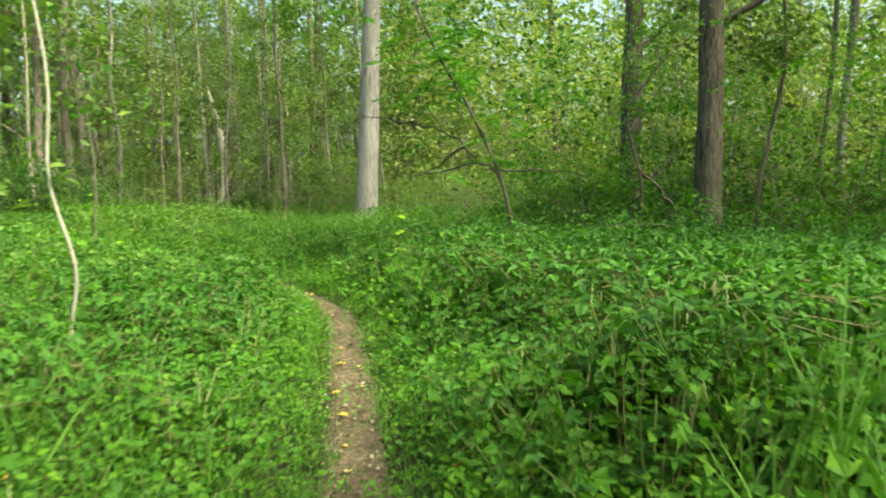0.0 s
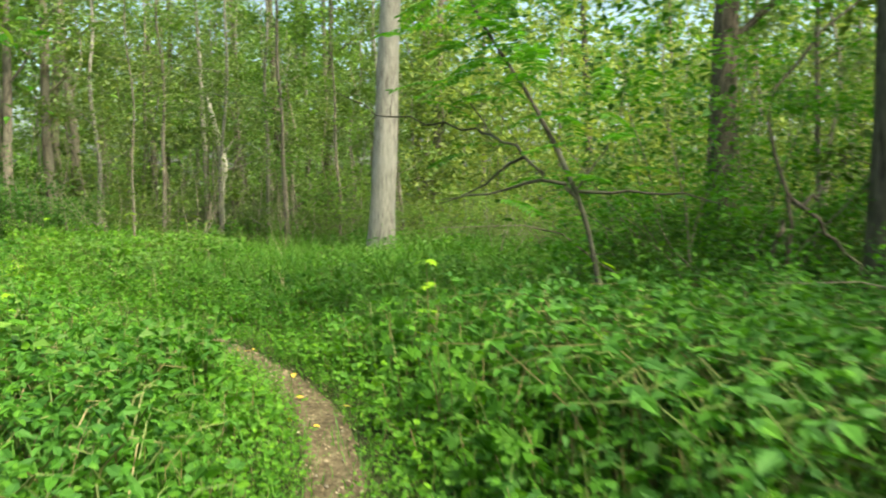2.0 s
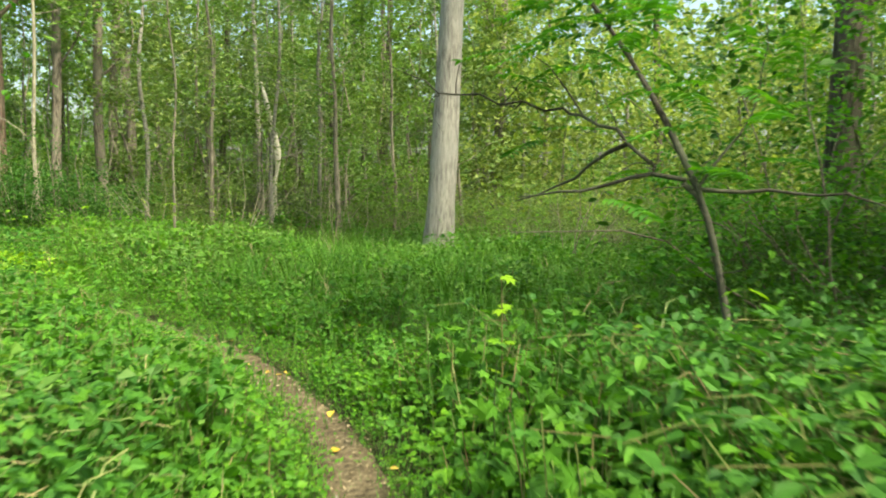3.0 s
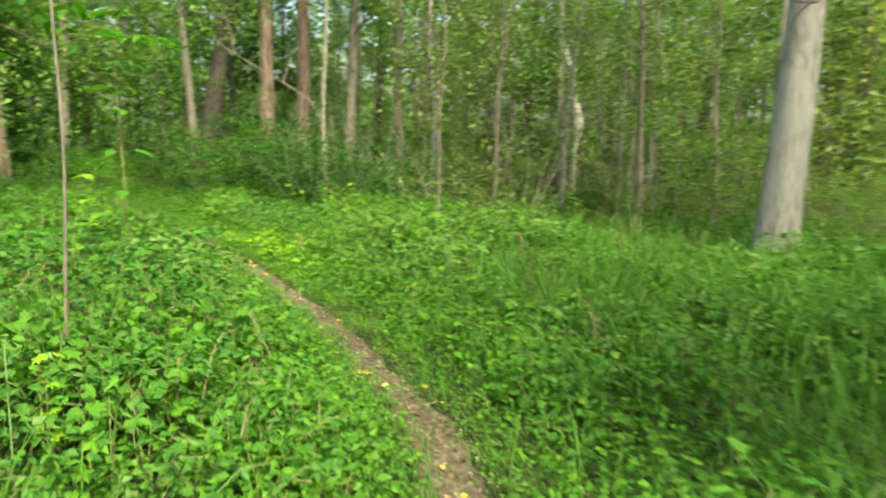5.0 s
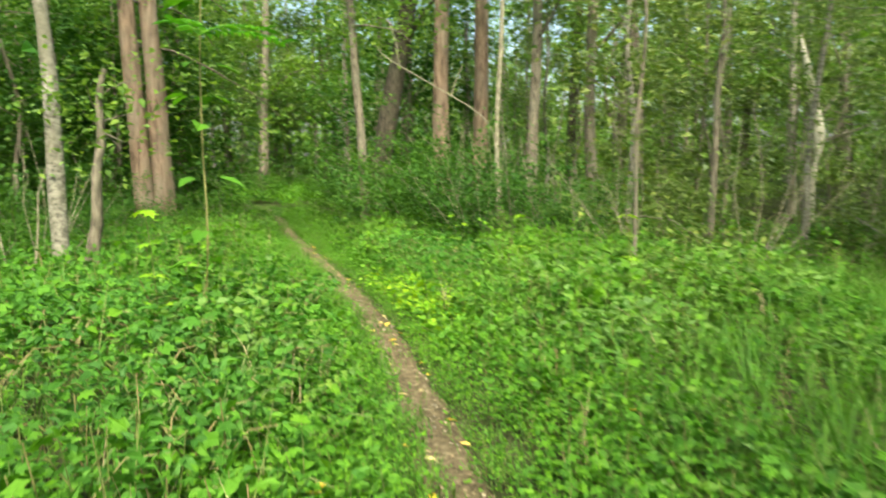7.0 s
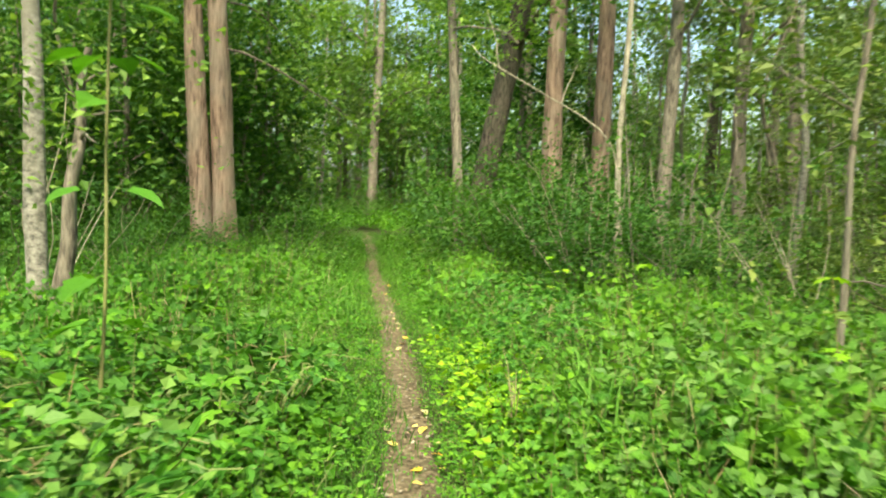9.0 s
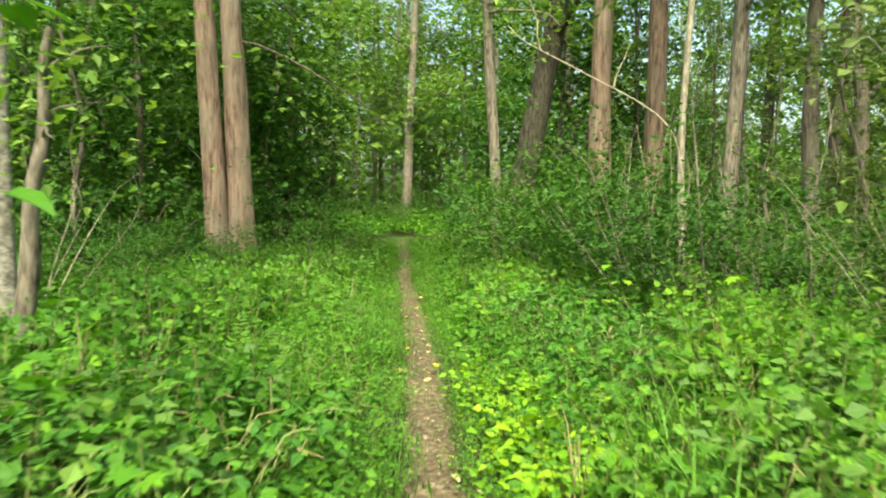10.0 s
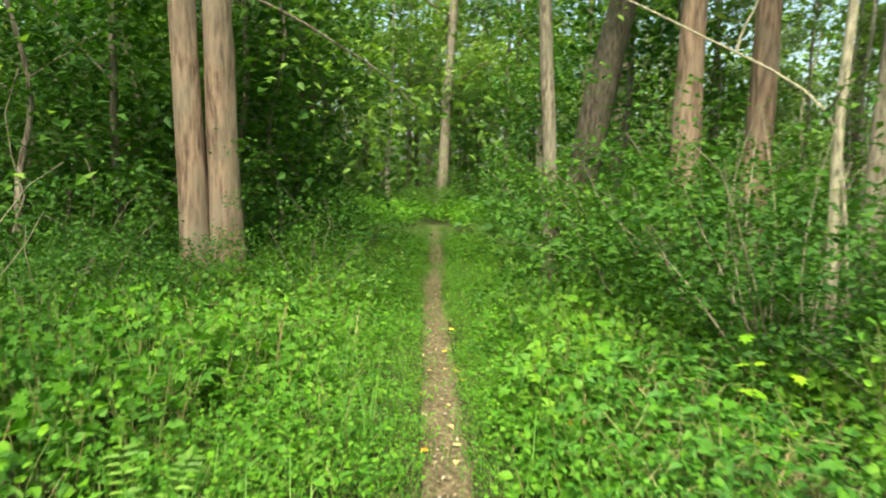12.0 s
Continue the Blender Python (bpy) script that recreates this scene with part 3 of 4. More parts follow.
for d, l, r in (((0.9, -0.1, -0.25), 1.0, 0.016), ((0.5, 0.5, 0.75), 1.0, 0.01)):
    part("limb", *branch(stem[8], d, l, r, 0.1, 9, 6, 0.22)[1], M_LICHEN, lt, smooth=True)


for k in range(34):
    p = arch[rng.integers(2, 21)] if k % 2 else stem[rng.integers(5, 20)]
    part("twig", *branch(p, around(np.array(rng.uniform(0, 6.3)), np.array(rng.uniform(-0.5, 0.9))), rng.uniform(0.2, 0.65), 0.0042, 0.2, 8, 4, 0.4)[1], M_LICHEN, lt, smooth=True)


def pinnate(start, direction, length, pairs=8, leaf=0.075):
    """One feather-shaped leaf: its stalk and leaflets."""
    d = unit(np.array(direction, float))
    pts = np.array([np.array(start) + d * length * u + UP * (-0.28 * length * u * u) for u in np.linspace(0, 1, pairs + 1)])
    side = unit(np.cross(d, UP))
    ps, ds = [], []
    for k in range(1, pairs + 1):
        for o in (-1, 1):
            ps.append(pts[k])
            ds.append(unit(side * o + d * 0.35 + UP * -0.2))
    ps.append(pts[-1])
    ds.append(d)
    L = leaf * rng.uniform(0.85, 1.15, len(ps))
    return joined([leaves(np.array(ps), np.array(ds), up_like(len(ps), 0.2), L, L * 0.42, MID), tube(pts, np.linspace(0.003, 0.001, len(pts)), 3)])


sprays = []
for k in range(80):
    p = stem[rng.integers(9, 19)] + rng.normal(0, 0.4, 3) * (1, 1, 0.6) + (0.0, 0.0, 0.15)
    sprays.append(pinnate(p, around(np.array(rng.uniform(0, 6.3)), np.array(rng.uniform(-0.3, 0.5))), rng.uniform(0.3, 0.5), 9, 0.085))
part("crown", *joined(sprays), M_PINNATE, lt)
part("foliage", *clumps(np.concatenate([stem[10:], stem[10:], stem[8:]]) + rng.normal(0, 0.55, (44, 3)) + (0.75, 0.4, 0), 30, 0.3, 0.075, kind=MID), M_SHRUB, lt)

# Dead forked branches at the foot of the dark trees
fork = thing("dead_forked_branches", "dark dead branches forked at a tree's foot", "dead branch")
for ctrl, r in (([(1.95, 9.2, 0.0), (2.0, 9.22, 0.7), (2.03, 9.25, 1.31), (1.87, 9.25, 1.95), (2.25, 9.3, 2.45), (2.75, 9.35, 2.95), (3.1, 9.4, 3.6)], 0.02),
                ([(2.03, 9.24, 1.3), (2.2, 9.22, 1.12), (2.43, 9.2, 0.85), (2.75, 9.15, 0.5)], 0.022),
                ([(2.0, 9.25, 1.1), (1.93, 9.2, 0.8), (1.98, 9.15, 0.35), (1.9, 9.1, 0.0)], 0.024),
                ([(2.1, 9.25, 1.2), (2.3, 9.3, 1.35), (2.45, 9.3, 1.6)], 0.016)):
    cp = curve_points(ctrl, 16)
    cp[1:] += rng.normal(0, 0.018, (15, 3))
    part("branch", *tube(cp, np.linspace(r, r * 0.4, 16), 8, 0.35, r * 90), M_DARK, fork, smooth=True)

# Young sapling with large leaves and a feathery spray at the path's left
ys = thing("young_sapling", "tall thin sapling with large drooping leaves", "sapling")
stem = curve_points([(-7.15, 10.95, 0.0), (-7.1, 11.0, 0.9), (-7.16, 11.02, 1.6), (-7.2, 11.06, 2.4), (-7.1, 11.1, 3.3)], 16)
part("trunk", *tube(stem, np.linspace(0.009, 0.005, 16), 6), M_STEM, ys, smooth=True)
for k in range(22):
    p = stem[rng.integers(3, 16)]
    a = rng.uniform(0, 6.3)
    part("leaf", *leaves(np.array([p + around(np.array(a), np.array(0.1)) * 0.12]), around(np.array([a]), np.array([-0.25])), up_like(1, 0.2), rng.uniform(0.13, 0.2), rng.uniform(0.1, 0.14), FINE), M_HERB, ys)
for a in (0.4, 1.3, 5.6):
    part("feathered_leaf", *pinnate(stem[11], around(np.array(a), np.array(0.25)), 0.6, 11, 0.11), M_PINNATE, ys)

pale = thing("bent_sapling", "pale bent leafless sapling stem rising from herbs", "sapling")
stem = curve_points([(-2.28, 5.4, 0.0), (-2.30, 5.42, 0.35), (-2.22, 5.4, 0.78), (-2.36, 5.4, 1.35), (-2.35, 5.45, 2.0), (-2.5, 5.5, 2.9)], 18)
part("trunk", *tube(stem, np.linspace(0.013, 0.007, 18), 6, 0.3), M_PALEWOOD, pale, smooth=True)
part("twig", *branch(stem[3], (-0.8, -0.1, 0.0), 0.55, 0.006, 0.3, 6, 4)[1], M_DEAD, pale, smooth=True)
part("crown", *clumps(np.repeat(stem[11:], 2, 0) + rng.normal(0, 0.35, (14, 3)), 18, 0.2, 0.085, kind=MID), M_CROWN, pale)
pale = thing("thin_sapling", "thin pale sapling with a leafy top", "sapling")
stem = curve_points([(-4.02, 8.72, 0.0), (-4.0, 8.73, 0.7), (-3.97, 8.75, 1.4), (-4.05, 8.78, 2.1), (-4.1, 8.8, 3.2)], 14)
part("trunk", *tube(stem, np.linspace(0.010, 0.006, 14), 6, 0.3), M_BROWN, pale, smooth=True)
part("crown", *clumps(stem[9:] + rng.normal(0, 0.22, (5, 3)), 14, 0.2, 0.09, kind=MID), M_PINNATE, pale)

# ---- woodland: repeats of a few grown forms ----
big = [tree("woodland_tree", "leafy broadleaf tree in the surrounding woodland", "tree", b, l, h, r, 0.24, 3.0, 105, 27, 0.165, 7, (rng.normal(0, 0.03), rng.normal(0, 0.03)), 30.0 + k, 9, "woodland trees", crad=0.3)
       for k, (b, l, h, r) in enumerate(((M_BROWN, M_CROWN, 12, 0.14), (M_DARK, M_CROWN, 14, 0.17), (M_BROWN, M_PALE, 11, 0.12), (M_BIRCH, M_CROWN, 12, 0.11)))]
young = [tree("woodland_sapling", "thin-stemmed leafy sapling among the trees", "sapling", b, l, h, r, 0.1, 1.15, 42, 32, 0.092, 7, (rng.normal(0, 0.05), rng.normal(0, 0.05)), 40.0 + k, 6, "woodland saplings", 0.25, 0.15)
         for k, (b, l, h, r) in enumerate(((M_DEAD, M_PALE, 5.5, 0.04), (M_BROWN, M_CROWN, 6.5, 0.05), (M_BIRCH, M_PALE, 7, 0.05), (M_BROWN, M_TALL, 4.5, 0.03)))]


yew = [tree("dark_sapling", "dark-leaved low-branching young tree beside the wood's path", "sapling", M_BROWN, M_SHRUB, h, 0.05, 0.1, 1.5, 100, 16, 0.12, 8, (rng.normal(0, 0.03), 0.0), 50.0 + k, 6, "dark young trees", 0.2, 0.24) for k, h in enumerate((4.6, 5.4))]


def shrub(name, label, leaf, h, w, nclump, size, group, kind=LOD):
    t = thing(name, label, "shrub", group)
    cs = []
    for k in range(5):
        a = k * 1.26 + rng.uniform(-0.3, 0.3)
        pts, tb = branch(np.array([0.1 * math.cos(a), 0.1 * math.sin(a), 0]), around(np.array(a), np.array(rng.uniform(0.9, 1.35))), h * rng.uniform(0.7, 1.0), 0.012, 0.25, 8, 5, 0.2)
        part("stem", *tb, M_BROWN, t, smooth=True)
        cs += [pts[rng.integers(1, 8)] for _ in range(nclump // 5)]
    cs = np.array(cs) + rng.normal(0, 1, (len(cs), 3)) * (w * 0.3, w * 0.3, h * 0.1)
    cs[:, 2] = np.abs(cs[:, 2])
    far = np.linalg.norm(cs[:, :2], axis=1, keepdims=True)
    cs[:, :2] *= np.minimum(1, 0.72 * w / np.maximum(far, 1e-6))
    part("foliage", *clumps(cs[::2], 60 if kind is LOD else 40, 0.14, size * 0.76, 0.45, kind, -0.1, 0.68), leaf, t)
    return t


shrubs = [shrub("shrub", "dense dark-green leafy shrub at the wood's edge", M_SHRUB, 1.7, 1.5, 98, 0.07, "dark shrubs"),
          shrub("shrub", "dense dark-green leafy shrub at the wood's edge", M_SHRUB, 1.4, 1.8, 98, 0.075, "dark shrubs"),
          shrub("shrub", "dense dark-green leafy shrub at the wood's edge", M_SHRUB, 2.0, 1.4, 98, 0.068, "dark shrubs")]
bramble_bushes = [shrub("bramble_bush", "tall bright-green bramble bush beside the path", M_BRAMBLE, 1.25, 1.4, 98, 0.062, "bramble bushes", MID),
                  shrub("bramble_bush", "tall bright-green bramble bush beside the path", M_BRAMBLE, 1.0, 1.6, 98, 0.062, "bramble bushes", MID)]
hazel = [shrub("hazel_bush", "tall leafy hazel-like bush under the dark trees", M_PINNATE, 3.0, 1.7, 133, 0.075, "hazel bushes", MID)]
bushes = [shrub("thicket_bush", "loose brownish-green thicket bush at the tree line", M_TALL, 1.5, 1.5, 70, 0.075, "thicket bushes"),
          shrub("thicket_bush", "loose brownish-green thicket bush at the tree line", M_TALL, 1.9, 1.2, 70, 0.07, "thicket bushes"),
          shrub("thicket_bush", "leafy mid-green bush at the tree line", M_CROWN, 2.3, 1.4, 70, 0.075, "thicket bushes")]


def wood_ok(x, y, r_right, r_left):
    if 10 < y < 24.2 and abs(x + 8.9 * (y - 3) / 21.4) < 0.85:
        return False
    if y > 20 and 125 < math.degrees(math.atan2(y - 10.5, x + 4)) < 147 and rng.random() < 0.6:
        return False
    if y > 16 and -2.2 < x < 9 and rng.random() < 0.75:
        return False
    d, far = trail_side(np.array([[x, y]]))
    d, far = d[0], far[0]
    if d > 0:
        if -8.6 < x < 1.2 and y < 17.0:
            return False
        return d > r_right
    if x > -9:
        return d < -max(r_left, 7.0)
    return d < -r_left


def strew(forms, boxes, r_right, r_left, gap, smin, smax, open_glade=0.0):
    """Copies of the forms at random in boxes (x0, x1, y0, y1, how many)."""
    got, used = [], set()
    for x0, x1, y0, y1, n in boxes:
        tries = 0
        k = 0
        while k < n and tries < n * 30:
            tries += 1
            x, y = rng.uniform(x0, x1), rng.uniform(y0, y1)
            if not wood_ok(x, y, r_right, r_left) or any((x - a) ** 2 + (y - b) ** 2 < gap * gap for a, b in got):
                continue
            if open_glade and -2.6 + (y - 16) * 0.02 < x < 3.3 + (y - 16) * 0.14 and 12 < y < 28 and rng.random() < open_glade:
                continue
            got.append((x, y))
            k += 1
            f = int(rng.integers(0, len(forms)))
            m = placed(None, x, y, rng.uniform(0, 360), rng.uniform(smin, smax))
            if f not in used:
                forms[f].matrix_basis = m
                used.add(f)
            else:
                copy_thing(forms[f], m)
    return got


strew(big, [(-12, 12, 24, 42, 18), (-38, -12, 21, 44, 24), (-38, -18, -4, 16, 14), (7, 18, 4, 15, 6), (-16, 14, -20, -9, 6), (-44, -26, 12, 30, 30), (-4, 10, 36, 44, 4)], 4.5, 5.0, 2.6, 0.85, 1.25, 0.9)
# Three extra trees, out of view, added to shade the path's start
for x, y, a in ((-5.2, 1.0, 10), (4.4, -0.6, 200), (0.2, -3.8, 60)):
    copy_thing(big[0], placed(None, x, y, a, 0.95))
strew(young, [(-10, 8, 17.8, 32, 36), (-28, -8, 18, 34, 42), (-32, -12.5, 3, 13, 24), (2.6, 9, 8, 19, 12), (-30, -17, 8, 15, 10), (-36, -26, 14, 27, 14)], 4.4, 4.4, 1.0, 0.75, 1.25, 0.85)
hazel[0].matrix_basis = placed(None, 3.3, 11.4, 0)
for x, y, a, s in ((3.9, 10.6, 160, 1.1), (5.0, 8.4, 300, 0.9), (5.6, 10.8, 120, 1.1), (1.7, 10.2, 40, 1.05), (2.0, 11.6, 250, 1.15), (3.3, 8.0, 20, 0.8), (1.4, 12.6, 90, 0.9)):
    copy_thing(hazel[0], placed(None, x, y, a, s))
strew(yew, [(-21, -15.5, 6.5, 12.6, 12), (-28, -17, 8.5, 14.6, 18), (-24, -16, 19.5, 23, 6), (-35, -28, 15, 27, 9)], 2.6, 2.6, 1.2, 0.8, 1.2)
for k, (x, y, s) in enumerate(((-17.2, 14.5, 0.9), (-18.4, 15.1, 1.0), (-17.9, 13.6, 1.1), (-19.6, 15.7, 1.0), (-20.8, 16.1, 1.1), (-16.6, 13.3, 0.8))):
    copy_thing(yew[k % 2], placed(None, x, y, k * 61, s))
for k, (x, y, s) in enumerate(((-13.8, 12.6, 0.7), (-14.2, 14.2, 0.75), (-13.5, 11.8, 0.85), (-14.9, 14.5, 1.0), (-15.6, 12.4, 1.2), (-14.9, 11.6, 1.1), (-14.15, 13.1, 0.55), (-14.35, 13.7, 0.5))):
    copy_thing(shrubs[k % 3], placed(None, x, y, k * 70, s))
for k, (x, y, s) in enumerate(((-10.3, 16.4, 1.05), (-11.2, 16.6, 1.2), (-12.0, 17.0, 1.3), (-12.9, 17.2, 1.3), (-13.8, 17.5, 1.25), (-10.9, 17.4, 1.35), (-11.9, 17.9, 1.45), (-9.4, 16.5, 0.95),
                                (-14.7, 18.0, 1.2), (-12.9, 18.1, 1.4), (-9.9, 17.3, 1.2), (-15.7, 18.6, 1.2), (-8.7, 16.9, 0.95), (-16.7, 19.1, 1.15))):
    copy_thing(shrubs[k % 3], placed(None, x, y, k * 83, s))
strew(shrubs, [(-21, -13.5, 17.5, 21, 12), (-20, -12.5, 9.5, 14.2, 20), (-28, -20, 12, 23, 14), (1.3, 6, 8.8, 14, 14), (-30, -15, 20, 28, 8), (-36, -28.5, 15, 28, 16)], 2.2, 2.0, 0.7, 0.75, 1.1)
strew(bramble_bushes, [(2.3, 5.5, 1.5, 8.8, 16), (1.3, 3.2, 6.5, 9.2, 5)], 1.9, 3.0, 0.7, 0.8, 1.15)
strew(bushes, [(-9, 2.5, 17.0, 21.5, 42), (-16, -7.5, 18.6, 24, 16), (-8.8, -6.4, 16.2, 18, 4), (-14, -10, 4, 9.8, 8), (2.0, 7, 13, 20, 8)], 2.4, 3.5, 0.8, 0.7, 1.1)

# Bare pale twigs in the thicket
twigs = thing("bare_twigs", "bare pale twigs rising out of the thicket", "twigs", "bare twigs")
for k in range(6):
    a = k * 1.05
    part("twig", *branch((0.12 * math.cos(a), 0.12 * math.sin(a), 0), around(np.array(a), np.array(rng.uniform(1.15, 1.5))), rng.uniform(1.2, 2.3), 0.009, 0.15, 8, 5, 0.14)[1], M_DEAD, twigs, smooth=True)
twigs.matrix_basis = placed(None, -9.9, 16.2, 0)
for x, y, a, s in ((-10.6, 16.9, 170, 1.0), (-7.6, 16.6, 310, 0.9), (-11.4, 17.0, 20, 1.0), (-6.0, 16.9, 140, 1.0), (-4.4, 17.2, 60, 0.9), (-12.0, 11.0, 200, 0.9), (-0.2, 14.5, 100, 0.9)):
    copy_thing(twigs, placed(None, x, y, a, s))

# Thin stems of the undergrowth at the tree line
forms = []
for k in range(5):
    cp = trunk_line(1.2 + 0.25 * k, (rng.normal(0, 0.08), rng.normal(0, 0.08)), 0.14, 7, 60.0 + k)
    forms.append(tagged(new("dead_sapling", mesh_of("dead_sapling", *tube(cp, np.linspace(0.013, 0.005, 7), 5), [M_DEAD if k % 2 else M_BROWN], None, True)), "thin bare dead sapling at the tree line", "sapling", "dead saplings"))
strew(forms, [(-18, 3, 16.6, 22, 70), (-14, -8.5, 15.8, 18, 16), (-16, -11.5, 8.5, 12.5, 12)], 2.6, 2.6, 0.3, 0.6, 1.3)

# Far woodland that closes the view all round
n = 105000
ang, rad = rng.uniform(0, 2 * np.pi, n), rng.uniform(34, 62, n)
hz = rng.beta(0.8, 1.1, n) * (14 + 3.5 * np.sin(ang * 9) + 2 * np.sin(ang * 23 + 1))
low = (np.abs(np.degrees(ang) - 135) < 12)
hz = np.where(low, hz * 0.62, hz)
C = np.stack([-6 + rad * np.cos(ang), 12 + rad * np.sin(ang), hz], -1)
C += rng.normal(0, 0.5, C.shape)
L = rng.uniform(0.28, 0.62, n)
tagged(new("far_woods", mesh_of("far_woods", *leaves(C, around(rng.uniform(0, 6.3, n), rng.normal(-0.1, 0.5, n)), up_like(n, 0.8), L, L * 0.7, LOD), [M_CROWN])),
       "distant leafy woodland closing the view", "woodland", kind="stuff")

n = 16000
ang, rad = rng.uniform(0, 2 * np.pi, n), rng.uniform(62, 70, n)
hz = rng.beta(0.9, 1.0, n) * (15 + 2 * np.sin(ang * 11)) * np.where(np.abs(np.degrees(ang) - 133) < 9, 0.4, 1)
C = np.stack([-6 + rad * np.cos(ang), 12 + rad * np.sin(ang), hz], -1)
L = rng.uniform(0.9, 1.7, n)
tagged(new("distant_tree_wall", mesh_of("distant_tree_wall", *leaves(C, around(rng.uniform(0, 6.3, n), rng.normal(-0.1, 0.5, n)), up_like(n, 0.8), L, L * 0.8, LOD), [M_CROWN])),
       "dense green foliage of the farthest trees", "woodland", kind="stuff")

# Young growth beyond the clearing, its sunlight put into the pale leaf colour
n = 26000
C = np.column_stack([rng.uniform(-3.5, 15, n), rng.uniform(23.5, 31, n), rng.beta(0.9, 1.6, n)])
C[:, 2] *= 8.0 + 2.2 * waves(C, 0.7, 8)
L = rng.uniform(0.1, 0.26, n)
tagged(new("sunlit_thicket", mesh_of("sunlit_thicket", *leaves(C, around(rng.uniform(0, 6.3, n), rng.normal(-0.1, 0.5, n)), up_like(n, 0.8), L, L * 0.65, LOD), [M_SUN_TINT])),
       "young growth beyond the clearing, sunlight put into its yellow-green leaf colour", "thicket", kind="stuff")

# ---- undergrowth ----
H_LOW, H_MID, H_TALL = [herb(0.2, MID, 0.06) for _ in range(5)], [herb(0.42, PALM, 0.078) for _ in range(5)] + [herb(0.5, LOBED, 0.066) for _ in range(2)] + [herb(0.42, MID, 0.05) for _ in range(3)], [herb(0.7, MID, 0.068) for _ in range(5)]
B_NEAR = [bramble(0.36, MID, 0.05) for _ in range(6)]
S_FINE = [small_herb(0.2, LOD, 0.03) for _ in range(8)]
B_TALL = [bramble(0.75, MID, 0.06) for _ in range(6)]
S_NEAR = [small_herb(0.16, LOD, 0.036) for _ in range(6)]
FAR_H = [herb(0.36, LOD, 0.085) for _ in range(5)] + [bramble(0.36, LOD, 0.075) for _ in range(4)] + [small_herb(0.3, LOD, 0.055) for _ in range(8)]
FAR_H = [(lv, None) for lv, st in FAR_H]
FAR_T = [(herb(0.9, LOD, 0.10)[0], None) for _ in range(6)] + [(bramble(0.8, LOD, 0.09)[0], None) for _ in range(3)]



def grow(name, forms, base, X, mats, label, category, vary=0.25, smax=1.25):
    h = veg_height(X)
    s = np.clip(h / base * rng.uniform(1 - vary, 1 + vary, len(X)), 0.35, smax)
    return scatter(name, forms, on_ground(X), s, mats, label, category)


X = spread(5200, 0.16, 1.1, along=(0.15, 0.95))
grow("low_herbs", H_LOW + S_NEAR, 0.21, X, [M_HERB, M_STEM], "low bright-green herbs edging the footpath", "undergrowth")
X = spread(7600, 0.55, 3.0, along=(0.15, 0.88))
pick = waves(X, 1.1, 7) + rng.normal(0, 0.2, len(X)) > -0.12
# Beyond this line the herbs' colour is brightened in place of stronger sunlight
sun_toned = X[:, 1] + rng.normal(0, 0.5, len(X)) > 12.8
grow("broad_leaved_herbs", H_MID, 0.40, X[pick & ~sun_toned], [M_HERB, M_STEM], "knee-high broad-leaved green herbs beside the path", "undergrowth")
grow("bright_lobed_herbs", H_MID, 0.40, X[(pick | (waves(X, 1.1, 7) > -0.62)) & sun_toned], [M_SUN_HERB, M_STEM], "lobed herbs beside the path, sunlight put into their bright yellow-green", "undergrowth")
pick = pick | (sun_toned & (waves(X, 1.1, 7) > -0.62))
grow("brambles", B_NEAR, 0.36, X[~pick], [M_BRAMBLE, M_STEM], "arching green bramble canes with leaves in threes", "undergrowth")
X = spread(3000, 1.15, 3.8, 1, along=(0.16, 0.4))
X = X[(X[:, 1] < 10.5) & (trail_side(X)[0] > 1.1)]
grow("bramble_thicket", B_TALL + H_TALL, 0.75, X, [M_BRAMBLE, M_STEM], "waist-high bramble and nettle thicket beside the path", "undergrowth", smax=1.1)
X = np.concatenate([spread(9200, 2.7, 8.0, along=(0.1, 1.0)), rng.uniform((-4.6, 9.5), (1.6, 15.5), (1300, 2))])
X = X[np.abs(trail_side(X)[0]) > 1.0]
grow("meadow_herbs", FAR_H, 0.38, X, [M_HERB, M_STEM], "mixed green herbs covering the clearing", "undergrowth")
k = rng.uniform((-46, 10), (-20, 34), (2000, 2))
X = np.concatenate([spread(6200, 7.0, 20.0, along=(0.1, 1.0)), k[np.abs(trail_side(k)[0]) > 0.4]])
k = rng.uniform((-36, 14), (-23, 28), (2200, 2))
k = k[np.abs(trail_side(k)[0]) > 0.5]
scatter("path_end_herbs", FAR_H, on_ground(k), rng.uniform(1.0, 1.9, len(k)), [M_HERB, M_STEM], "tangled herbs where the footpath fades away", "undergrowth")
grow("woodland_herbs", FAR_T, 1.0, X, [M_TALL, M_STEM], "tall dull-green herbs under the trees", "undergrowth", 0.4)
X = spread(1700, 0.25, 8.0, along=(0.0, 0.14))
grow("trailside_herbs", FAR_H, 0.38, X, [M_HERB, M_STEM], "mixed green herbs along the path's beginning", "undergrowth")
edge = [blades(0.06 + 0.02 * k, 7, 0.0022, 0.07) for k in range(6)]
X = np.concatenate([spread(2300, 0.12, 0.55, along=(0.12, 0.9)), spread(600, 0.0, 0.5, along=(0.87, 1.0))])
scatter("path_edge_grass", edge, on_ground(X), rng.uniform(0.6, 1.3, len(X)), [M_GRASS], "short fine grass along both edges of the path", "grass")
tall = [blades(0.55, 9, 0.005, 0.05) for _ in range(6)]
X = spread(2400, 0.8, 6.5, along=(0.12, 0.62))
X = X[waves(X, 0.8, 3) > 0.0]
scatter("tall_grass", tall, on_ground(X), rng.uniform(0.7, 1.3, len(X)), [M_GRASS], "tall arching grass among the herbs", "grass")
